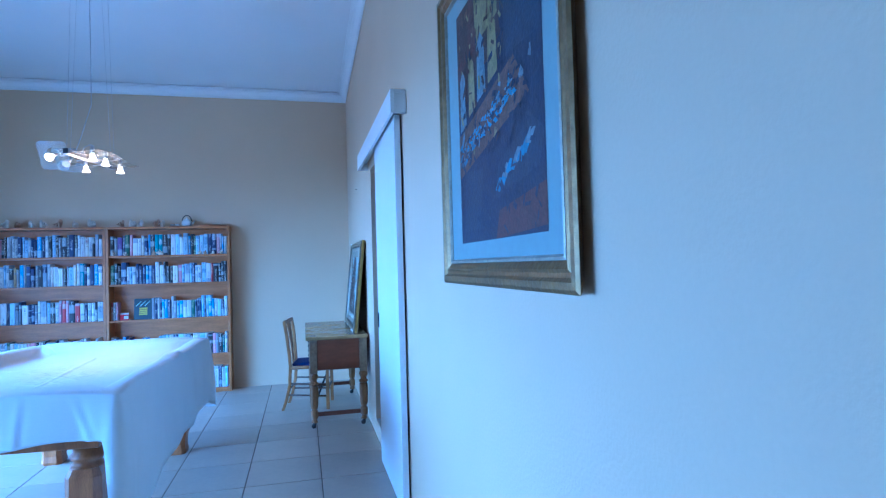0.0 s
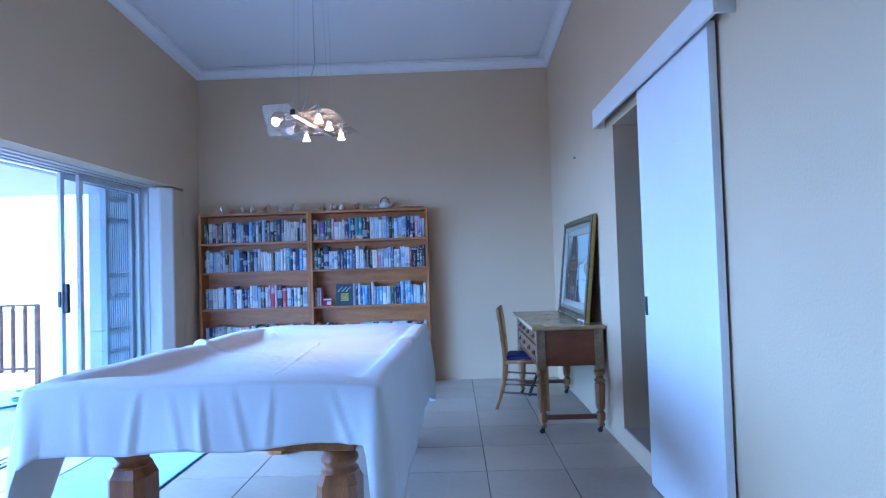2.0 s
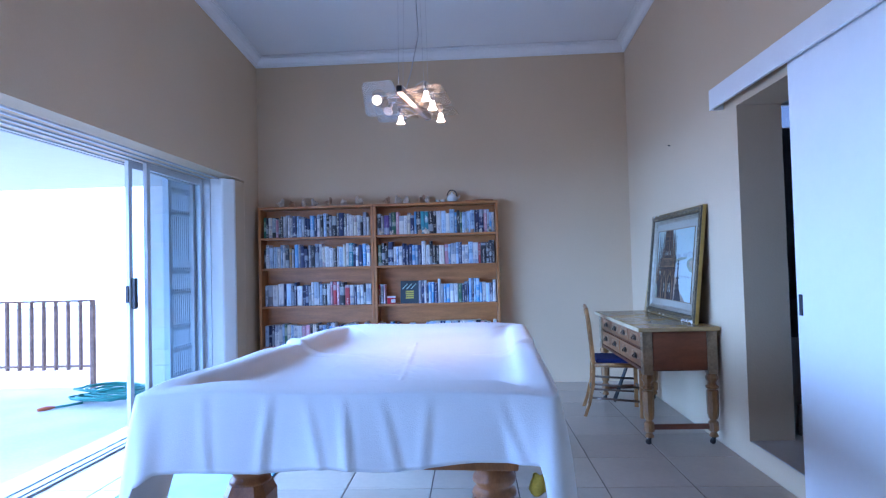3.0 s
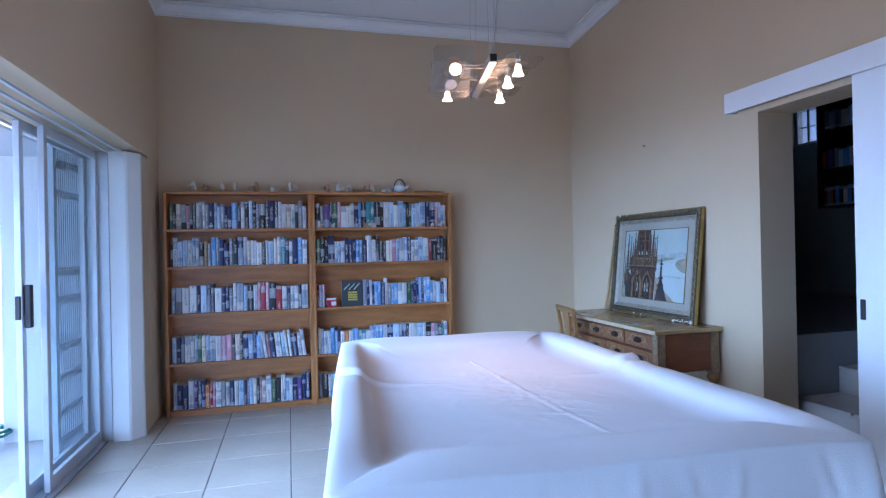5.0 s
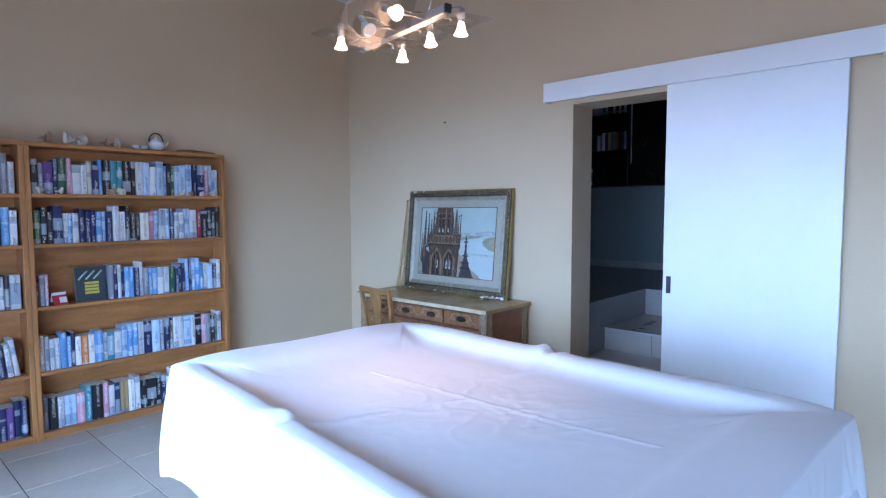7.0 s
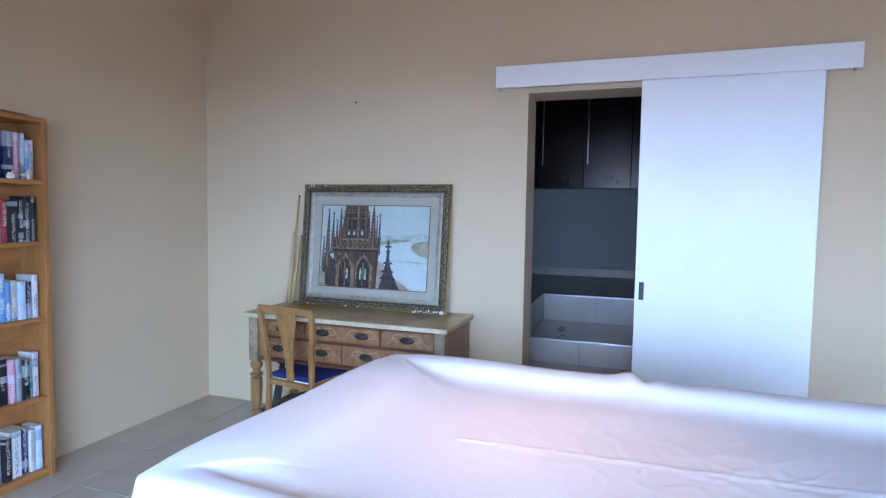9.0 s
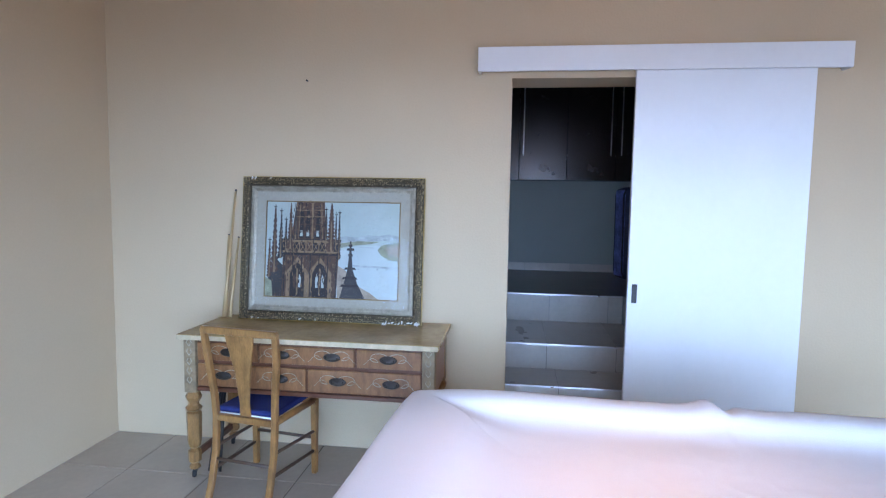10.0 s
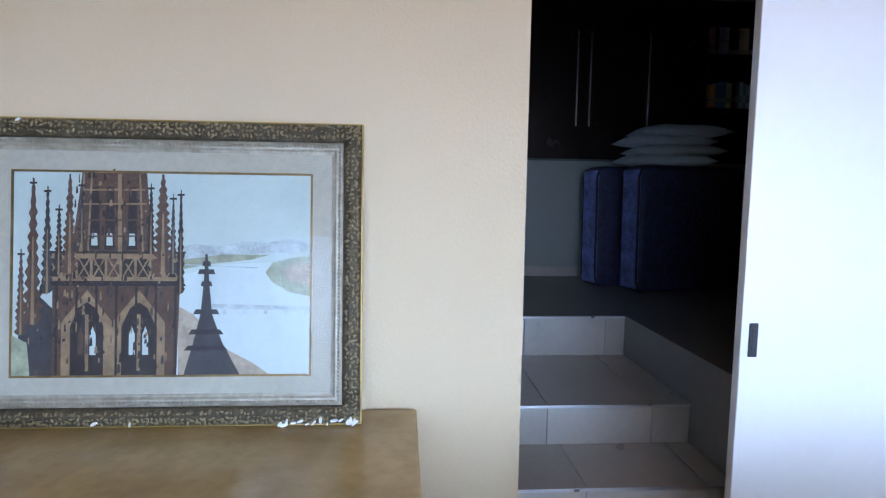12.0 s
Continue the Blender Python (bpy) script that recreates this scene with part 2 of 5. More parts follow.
rail = empty("balcony_railing", -5.85, 6.74, -0.03, 0, "rusty brown metal balcony railing on the patio edge", "railing")
part("top_rail", box((-3.1, -0.025, 0.985), (0.02, 0.025, 1.01), 0.004), RUST, rail)
part("bottom_rail", box((-3.1, -0.015, 0.27), (0.02, 0.015, 0.295), 0.003), RUST, rail)
post = part("post", box((-0.022, -0.022, 0), (0.022, 0.022, 0.99), 0.003), RUST, rail)
for i, x in enumerate((-1.55, -3.05)):
    o = new("post", post.data)
    o.parent, o.location = rail, (x, 0, 0)
slat = box((-0.012, -0.02, 0.24), (0.012, 0.02, 0.985), 0.002)
slat_me = part("baluster", slat, RUST, rail)
slat_me.location = (-0.14, 0, 0)
for k in range(2, 22):
    if k != 11:
        o = new("baluster", slat_me.data)
        o.parent, o.location = rail, (-0.14 * k, 0, 0)

hose = empty("garden_hose", -5.35, 6.3, -0.03, 0, "coiled green garden hose lying on the patio concrete", "hose")
pts = []
rnd = random.Random(4)
for k in range(150):
    a = k * 0.42
    r = 0.2 + 0.09 * math.sin(k * 0.37) + 0.05 * rnd.random()
    pts.append((r * 1.25 * math.cos(a), r * 0.8 * math.sin(a), 0.016 + 0.0008 * k + 0.012 * rnd.random()))
part("coil", tube(pts, 0.011, 6), HOSE, hose)
part("loose_end", tube([(-0.2, -0.15, 0.02), (-0.3, -0.22, 0.012), (-0.38, -0.3, 0.012)], 0.011, 6), HOSE, hose)
part("nozzle", tube([(-0.38, -0.3, 0.016), (-0.42, -0.36, 0.018), (-0.46, -0.42, 0.016)], [0.012, 0.022, 0.014], 10), ORANGE, hose, "orange plastic nozzle")

# folded security gate outside the glass: upright bars with bands of crossed flats
GP = 0.033
gate = empty("folding_security_gate", -4.44, 5.76, -0.03, -4, "folded steel security gate outside the glass, coloured as shaded", "gate")
gbar = part("gate_bar", box((-0.009, -0.006, 0.0), (0.009, 0.006, 2.21), 0.002), GATEPAINT, gate)
for k in range(1, 17):
    o = new("gate_bar", gbar.data)
    o.parent, o.location = gate, (0, GP * k, 0)
for z in (0.13, 0.33, 0.57, 0.77, 1.1, 1.3, 1.84, 2.05):
    bm = bmesh.new()
    for k in range(16):
        for s in (-1, 1):
            a, b = (0.012 * s, GP * k, z - 0.028 * s), (0.012 * s, GP * (k + 1), z + 0.028 * s)
            add_tube(bm, [a, b], 0.007, 4)
    part("lattice", bm, GATEPAINT, gate)
for z in (0.84, 1.54):
    part("cross_rail", box((-0.016, 0, z - 0.008), (-0.0095, GP * 16, z + 0.008), 0.001), GATEPAINT, gate)
part("end_channel", box((-0.03, -0.055, 0.0), (0.03, -0.012, 2.215), 0.003), GATEPAINT, gate)

# ---------- patio sliding door ----------
pd = empty("door_2", -4.40, 0, 0, 0, "open aluminium sliding patio door", "door", kind="structure")
part("head_rail", box((-0.11, DOOR_Y0, DOOR_Z - 0.022), (XL + 0.397, DOOR_Y1, DOOR_Z - 0.002), 0.004), ALU, pd)
for hx in (-0.03, 0.066, 0.141, 0.23, 0.32):
    part("head_track", box((hx, DOOR_Y0, DOOR_Z - 0.036), (hx + 0.018, 5.98, DOOR_Z - 0.0225), 0.002), ALU, pd)
part("sill_track", box((-0.12, DOOR_Y0, -0.028), (0.19, DOOR_Y1, 0.012), 0.003), ALU, pd)
for hx in (0.068, 0.143):
    part("sill_rib", box((hx, DOOR_Y0, 0.0125), (hx + 0.014, 5.98, 0.019), 0.001), ALU, pd)
part("jamb_rail", box((0.055, 6.002, 0.0125), (0.234, 6.03, DOOR_Z - 0.0225), 0.003), ALU, pd)


def panel(y0, y1, x, name="sliding_panel"):
    top_z = DOOR_Z - 0.038
    base = part(name, box((x - 0.016, y0, 0.022), (x + 0.016, y0 + 0.05, top_z), 0.003), ALU, pd)
    part("stile", box((x - 0.016, y1 - 0.05, 0.022), (x + 0.016, y1, top_z), 0.003), ALU, base)
    part("top_edge", box((x - 0.014, y0 + 0.05, top_z - 0.05), (x + 0.014, y1 - 0.05, top_z), 0.003), ALU, base)
    part("bottom_edge", box((x - 0.014, y0 + 0.05, 0.022), (x + 0.014, y1 - 0.05, 0.1), 0.003), ALU, base)
    g = part("pane", box((x - 0.003, y0 + 0.045, 0.09), (x + 0.003, y1 - 0.045, top_z - 0.045)), CLEAR, base)
    g.visible_shadow = False
    return base


p1 = panel(4.93, 5.998, 0.075)
panel(5.05, 5.998, 0.15, "fixed_panel")
part("pull_handle", box((0.0915, 4.945, 0.98), (0.128, 4.985, 1.22), 0.008), BLACK, p1, "black pull handle")
part("lock_plate", box((0.06, 4.919, 1.03), (0.085, 4.9295, 1.16), 0.003), BLACK, p1)
# white plastered pier on the jamb, its inner corner splayed
bm = bmesh.new()
plan_ = [(-4.164, 6.008), (-4.052, 5.991), (-4.035, 6.0), (XL + 0.003, 6.085), (XL + 0.003, 6.12), (-4.164, 6.12)]
low_ = [bm.verts.new((x, y, 0.0)) for x, y in plan_]
top_ = [bm.verts.new((x, y, DOOR_Z - 0.0225)) for x, y in plan_]
for k in range(6):
    bm.faces.new((low_[k], low_[(k + 1) % 6], top_[(k + 1) % 6], top_[k]))
bm.faces.new(list(reversed(low_)))
bm.faces.new(top_)
bmesh.ops.recalc_face_normals(bm, faces=bm.faces[:])
tagged(part("trim_jamb", bm, WHITE_WALL), kind="structure")
tagged(part("wall_pier", box((-4.164, 6.121, 0.0), (XL - 0.001, DOOR_Y1 - 0.001, DOOR_Z - 0.0225)), WALL), kind="structure")

# ---------- inner sliding door ----------
dr = empty("sliding_door", -0.03, 3.144, 0.012, 0, "white painted sliding door, half open on its rail", "door")
part("leaf", box((-0.018, -0.454, 0), (0.018, 0.454, 2.24), 0.003), PAINT, dr)
hd = part("finger_pull", box((-0.024, 0.403, 0.95), (-0.017, 0.431, 1.055), 0.003), BLACK, dr, "black finger pull")
part("pull_recess", box((-0.0265, 0.410, 0.965), (-0.0242, 0.424, 1.04), 0.001), BLACK, hd)
pl = empty("door_pelmet", 0, 3.495, 2.222, 0, "white painted wooden pelmet hiding the door rail", "pelmet")
part("front_board", box((-0.088, -0.955, 0), (-0.07, 0.955, 0.13), 0.002), PAINT, pl)
part("top_board", box((-0.07, -0.955, 0.112), (-0.001, 0.955, 0.13), 0.002), PAINT, pl)
part("end_board", box((-0.07, -0.955, 0), (-0.001, -0.937, 0.111), 0.002), PAINT, pl)
part("end_board", box((-0.07, 0.937, 0), (-0.001, 0.955, 0.111), 0.002), PAINT, pl)
part("rail", box((-0.05, -0.93, 0.055), (-0.012, 0.93, 0.1), 0.002), ALU, pl)
tagged(part("nail", tube([(0, 5.452, 2.197), (-0.02, 5.452, 2.199)], 0.004, 8), BLACK), "small dark nail sticking out of the plaster", "nail")

# ---------- covered pool table ----------
TX, TY, TR = -2.04, 3.55, -3.5
HA, HB = 0.668, 1.052
tb = empty("pool_table", TX, TY, 0, TR, "pool table with chunky varnished legs under a sheet", "table")
part("slate_bed", box((-0.6, -0.98, 0.66), (0.6, 0.98, 0.785), 0.01), OAK, tb)
for sx in (-1, 1):
    part("side_rail", box((sx * 0.59, -0.97, 0.787), (sx * 0.63, 0.97, 0.812), 0.008), OAK, tb)
for sy in (-1, 1):
    part("end_rail", box((-0.585, sy * 0.98, 0.787), (0.585, sy * 1.015, 0.812), 0.008), OAK, tb)
part("apron", box((-0.55, -0.945, 0.565), (0.57, 0.92, 0.659), 0.008), OAK, tb)


def pool_leg():
    bm = bmesh.new()
    add_lathe(bm, [(0.064, 0.5645), (0.064, 0.535), (0.074, 0.522), (0.077, 0.508), (0.065, 0.494), (0.061, 0.482), (0.075, 0.472), (0.079, 0.462)], 24)
    c = 0.062
    w = 0.083
    ring = [(w, -w + c * 0.5), (w, w - c * 0.5), (w - c * 0.5, w), (-w + c * 0.5, w), (-w, w - c * 0.5), (-w, -w + c * 0.5), (-w + c * 0.5, -w), (w - c * 0.5, -w)]
    rows_ = []
    for k, z in ((0.8, 0.461), (1.0, 0.422), (1.0, 0.17), (0.82, 0.13), (0.78, 0.06), (0.86, 0.02), (0.8, 0.0)):
        rows_.append([bm.verts.new((x * k, y * k, z)) for x, y in ring])
    for a, b in zip(rows_, rows_[1:]):
        for i in range(8):
            bm.faces.new((a[i], b[i], b[(i + 1) % 8], a[(i + 1) % 8]))
    bm.faces.new(rows_[0])
    bm.faces.new(list(reversed(rows_[-1])))
    bmesh.ops.recalc_face_normals(bm, faces=bm.faces[:])
    return bm


leg = part("leg", pool_leg(), OAK, tb)
leg.location = (-0.44, -0.78, 0)
for x, y in ((0.485, -0.85), (-0.40, 0.80), (0.46, 0.80)):
    o = new("leg", leg.data)
    o.parent, o.location = tb, (x, y, 0)

# the sheet: rings that run round the table, inwards over the cushions and down the sides
HEM = [(0.0, 0.55), (0.01, 0.585), (0.05, 0.595), (0.10, 0.605), (0.16, 0.63), (0.184, 0.635), (0.19, 0.34), (0.198, 0.14), (0.215, 0.10), (0.24, 0.2), (0.3, 0.29), (0.38, 0.32), (0.47, 0.36),
       (0.49, 0.31), (0.5, 0.26), (0.515, 0.4), (0.6, 0.46), (0.68, 0.42), (0.693, 0.40), (0.72, 0.40), (0.745, 0.42), (0.763, 0.45), (0.795, 0.54), (0.832, 0.59), (0.868, 0.69), (0.90, 0.735), (0.935, 0.72), (0.955, 0.62), (0.97, 0.42), (0.985, 0.2), (0.995, 0.18), (1.0, 0.55)]


def hem(f):
    for (a, u), (b, v) in zip(HEM, HEM[1:]):
        if a <= f <= b:
            k = (f - a) / (b - a)
            if a < 0.69:
                k = k * k * (3 - 2 * k)
            return u + (v - u) * k
    return HEM[0][1]


def outline(inset, n):
    """Points and outward normals round a rectangle with rounded corners; the walk starts at the near left corner and runs along the near end."""
    a, b = HA - inset, HB - inset
    r = max(0.008, 0.022 - inset * 0.3)
    out = []
    segs = [((-a + r, -b), (a - r, -b), (0, -1)), ((a, -b + r), (a, b - r), (1, 0)), ((a - r, b), (-a + r, b), (0, 1)), ((-a, b - r), (-a, -b + r), (-1, 0))]
    for k, (p, q, nrm) in enumerate(segs):
        m = n[k]
        for i in range(m):
            t = i / m
            out.append((p[0] + (q[0] - p[0]) * t, p[1] + (q[1] - p[1]) * t, nrm[0], nrm[1]))
        cx, cy = ((a - r, -b + r), (a - r, b - r), (-a + r, b - r), (-a + r, -b + r))[k]
        a0 = (-90, 0, 90, 180)[k]
        for i in range(8):
            w_ = radians(a0 + 90 * i / 8)
            out.append((cx + r * math.cos(w_), cy + r * math.sin(w_), math.cos(w_), math.sin(w_)))
    return out


def rim(f, x, y):
    """Height of the sheet's edge: lifted over the middle pockets, slack beside them."""
    z = 0.852 - 0.01 * math.exp(-(min(math.hypot(abs(x) - HA, abs(y) - HB) / 0.1, 9)) ** 2)
    if abs(x) > 0.5:
        y -= 0.15 if x < 0 else 0.04
        z += 0.017 * math.exp(-((y - 0.05) / 0.04) ** 2) - 0.022 * math.exp(-((y + 0.012) / 0.024) ** 2) - 0.010 * math.exp(-((y + 0.13) / 0.09) ** 2)
    return z + 0.003 * math.sin(f * 60)


def sheet():
    bm = bmesh.new()
    counts = (110, 170, 110, 170)
    n = sum(counts) + 32
    rings = []
    base = outline(0, counts)
    seg_len = [0.0]
    for i in range(n):
        p, q = base[i], base[(i + 1) % n]
        seg_len.append(seg_len[-1] + math.hypot(p[0] - q[0], p[1] - q[1]))
    fr = [s / seg_len[-1] for s in seg_len[:-1]]
    # down the sides
    steps = 26
    for j in range(steps, 0, -1):
        t = (j / steps) ** 1.6
        row = []
        for i, (x, y, nx, ny) in enumerate(base):
            f = fr[i]
            top = rim(f, x, y)
            low = hem(f) + 0.006 * math.sin(f * 90)
            z = top - (top - low) * t
            drop = top - z
            corner = math.exp(-(min(abs(f - c) for c in (0.0, 0.193, 0.5, 0.693, 1.0)) / 0.016) ** 2)
            s_ = f * 7.4
            fold = 0.5 * math.sin(s_ * 9.0 + 1.3 * math.sin(s_ * 2.3)) + 0.3 * math.sin(s_ * 17.0 + 2.0) + 0.5 * noise.noise(Vector((s_ * 2.2, drop * 1.5, 3)))
            amp = (0.006 if f > 0.7 else 0.017) * min(1.0, drop / 0.2) * (0.4 + 0.8 * abs(noise.noise(Vector((s_ * 1.1, 7, 1)))))
            off = 0.006 + 0.014 * (1 - math.exp(-drop / 0.1)) + amp * fold + corner * 0.035 * min(1.0, drop / 0.35) + 0.007 * max(0.0, noise.noise(Vector((s_ * 5, 4, 9)))) * math.sin(s_ * 44) * min(1, drop / 0.15)
            crease = corner * 0.006 * math.sin(s_ * 60) * min(1, drop / 0.3)
            if f < 0.19:
                for c0, sl, dp in ((0.03, 0.01, 0.006), (0.062, -0.02, 0.012), (0.078, 0.03, 0.008), (0.095, 0.012, 0.014), (0.112, 0.035, 0.008), (0.135, -0.015, 0.009), (0.165, 0.05, 0.010)):
                    u = (f - c0 - sl * drop) / 0.0022
                    crease += 0.5 * dp * (math.exp(-u * u) - 0.6 * math.exp(-(u - 1.8) ** 2)) * min(1, drop / 0.12)
            row.append(bm.verts.new((x + nx * (off + crease), y + ny * (off + crease), z)))
        rings.append(row)
    # over the edge and inwards across the cushions to the bed
    RIM = [(0.0, 0.0), (0.006, 0.005), (0.02, 0.006), (0.035, 0.006), (0.05, 0.005), (0.066, 0.003), (0.08, -0.002), (0.09, -0.009), (0.1, -0.02), (0.11, -0.032), (0.12, -0.041), (0.135, -0.049), (0.155, -0.055), (0.175, -0.058)]
    RIM += [(0.2 + 0.0105 * k, -0.06) for k in range(44)]

    def drop_at(d):
        for (u, p), (v, q) in zip(RIM, RIM[1:]):
            if u <= d <= v:
                return p + (q - p) * (d - u) / (v - u)
        return RIM[-1][1]

    for inset, dz_side in RIM:
        row = []
        dz_end = drop_at(inset * 0.42)
        for i, (x, y, nx, ny) in enumerate(outline(inset, counts)):
            f = fr[i]
            bx, by = base[i][0], base[i][1]
            end = max(0.0, min(1.0, (abs(by) - (HB - 0.3)) / 0.3)) ** 2
            dz = dz_side + (dz_end - dz_side) * end
            z = rim(f, bx, by) * max(0, 1 - inset / 0.2) + 0.852 * min(1, inset / 0.2) + dz
            w_ = min(1, inset / 0.12)
            rz = 0.004 * noise.noise(Vector((x * 5, y * 5, 0.5)))
            crumple = max(0.0, 1 - math.hypot((x + 0.02) / 0.38, (y + 0.12) / 0.6))
            ridge = 1 - abs(noise.noise(Vector((x * 9 + y * 4, y * 8 - x * 3, 2))))
            rz += 0.0025 * max(0.0, ridge - 0.78) / 0.22 * (0.25 + crumple)
            rz += 0.004 * math.exp(-((x - 0.05 + 0.1 * y) / 0.008) ** 2) * (1 if abs(y + 0.1) < 0.6 else 0)
            creased = math.exp(-((x - 0.1) / 0.2) ** 2 - ((y + 0.3) / 0.28) ** 2)
            rz += 0.002 * creased * max(0.0, 0.16 - abs(noise.noise(Vector((x * 7 + y * 3, y * 9, 5))))) / 0.16
            rz += 0.016 * math.exp(-((y - 0.18 + 0.25 * (x + HA)) / 0.02) ** 2) * max(0.0, 1 - (x + HA) / 0.5)
            rz -= 0.016 * math.exp(-((y - 0.12 + 0.2 * (x + HA)) / 0.03) ** 2) * max(0.0, 1 - (x + HA) / 0.3)
            rz += 0.009 * math.exp(-((y - 0.02 - 0.15 * (HA - x)) / 0.03) ** 2) * max(0.0, 1 - (HA - x) / 0.4)
            sag = 0.012 * math.exp(-((by - (0.13 if bx < 0 else 0.02)) / 0.05) ** 2) * math.exp(-((inset - 0.12) / 0.08) ** 2) if abs(bx) > 0.5 else 0
            row.append(bm.verts.new((x, y, z + rz * w_ + sag)))
        rings.append(row)
    for a, b in zip(rings, rings[1:]):
        for i in range(n):
            bm.faces.new((a[i], a[(i + 1) % n], b[(i + 1) % n], b[i])).smooth = True
    # close the middle strip
    last = rings[-1]
    for v in bm.verts:
        v.co.x *= 1 - (0.07 if v.co.x < 0 else 0.04) * v.co.y / HB
    f = bm.faces.new(last)
    bmesh.ops.triangulate(bm, faces=[f])
    return bm


sh = part("tablecloth", sheet(), CLOTH)
sh.matrix_world = pose(TX, TY, 0, 0, 0, TR)
tagged(sh, "white cotton sheet draped over the pool table, creased", "tablecloth")
mod = sh.modifiers.new("thickness", "SOLIDIFY")
mod.thickness, mod.offset = 0.002, 1.0

# pale rug between the patio door and the table
RUG = material("pale_blue_rug", (0.36, 0.5, 0.58), 0.95, vary=0.12, scale=6, bump=0.3, bump_scale=180)
TEAL = material("dark_teal_binding", (0.03, 0.10, 0.13), 0.9, vary=0.2, scale=30)
rg = empty("floor_rug", -3.3, 3.55, 0, 0, "pale blue flat rug with dark edge on the tiles", "rug")
part("rug_body", box((-0.38, -0.9, 0.0), (0.38, 0.9, 0.008), 0.002), RUG, rg)
for sx in (-1, 1):
    part("binding", box((sx * 0.381, -0.9, 0.0), (sx * 0.395, 0.9, 0.009), 0.002), TEAL, rg)
# yellow duster tucked under the table's apron
YEL = material("yellow_duster_cloth", (0.55, 0.36, 0.04), 0.9, vary=0.15, scale=20, bump=0.3, bump_scale=150)
bm = bmesh.new()
rows_ = []
for i in range(7):
    t = i / 6
    rows_.append([bm.verts.new((0.03 * (u - 0.5) * (1 + 0.6 * t) * 1.6, 0.012 * math.sin(u * 9 + t * 3), -0.07 * t * (0.8 + 0.3 * math.sin(u * 4)))) for u in [k / 8 for k in range(9)]])
for a, b in zip(rows_, rows_[1:]):
    for k in range(8):
        bm.faces.new((a[k], a[k + 1], b[k + 1], b[k])).smooth = True
dst = part("duster", bm, YEL)
dst.matrix_world = pose(-1.45, 2.66, 0.527, 0, 0, -10)
tagged(dst, "yellow cotton duster hanging from the table apron", "duster")
mod = dst.modifiers.new("thickness", "SOLIDIFY")
mod.thickness = 0.004

# ---------- bookcases ----------


def bookcase(x0, x1, label):
    w = x1 - x0
    b = empty("bookcase", x0, 6.73, 0, 0, label, "bookcase", "bookcases along the wall")
    d = -0.195
    t = 0.028
    part("side_panel", box((0, d, 0), (t, -0.004, 1.885), 0.003), PINE, b)
    part("side_panel", box((w - t, d, 0), (w, -0.004, 1.885), 0.003), PINE, b)
    part("top_panel", box((0, d - 0.004, 1.886), (w, -0.004, 1.91), 0.003), PINE_X, b)
    part("back_panel", box((t, -0.012, 0.02), (w - t, -0.005, 1.884)), PINE_X, b)
    for z in SHELF:
        part("shelf", box((t + 0.001, d + 0.006, z - 0.022), (w - t - 0.001, -0.0125, z), 0.003), PINE_X, b)
    part("plinth", box((t + 0.001, d + 0.015, 0.0), (w - t - 0.001, d + 0.03, 0.028), 0.002), PINE_X, b)
    return b


SHELF = (0.05, 0.445, 0.868, 1.268, 1.588)
BCX = (-3.905, -2.684, -1.388)
bookcase(BCX[0], BCX[1] - 0.002, "honey pine bookcase packed with paperbacks, shells on top")
bookcase(BCX[1], BCX[2], "honey pine bookcase of paperbacks with teapot on top")

# ---------- books ----------


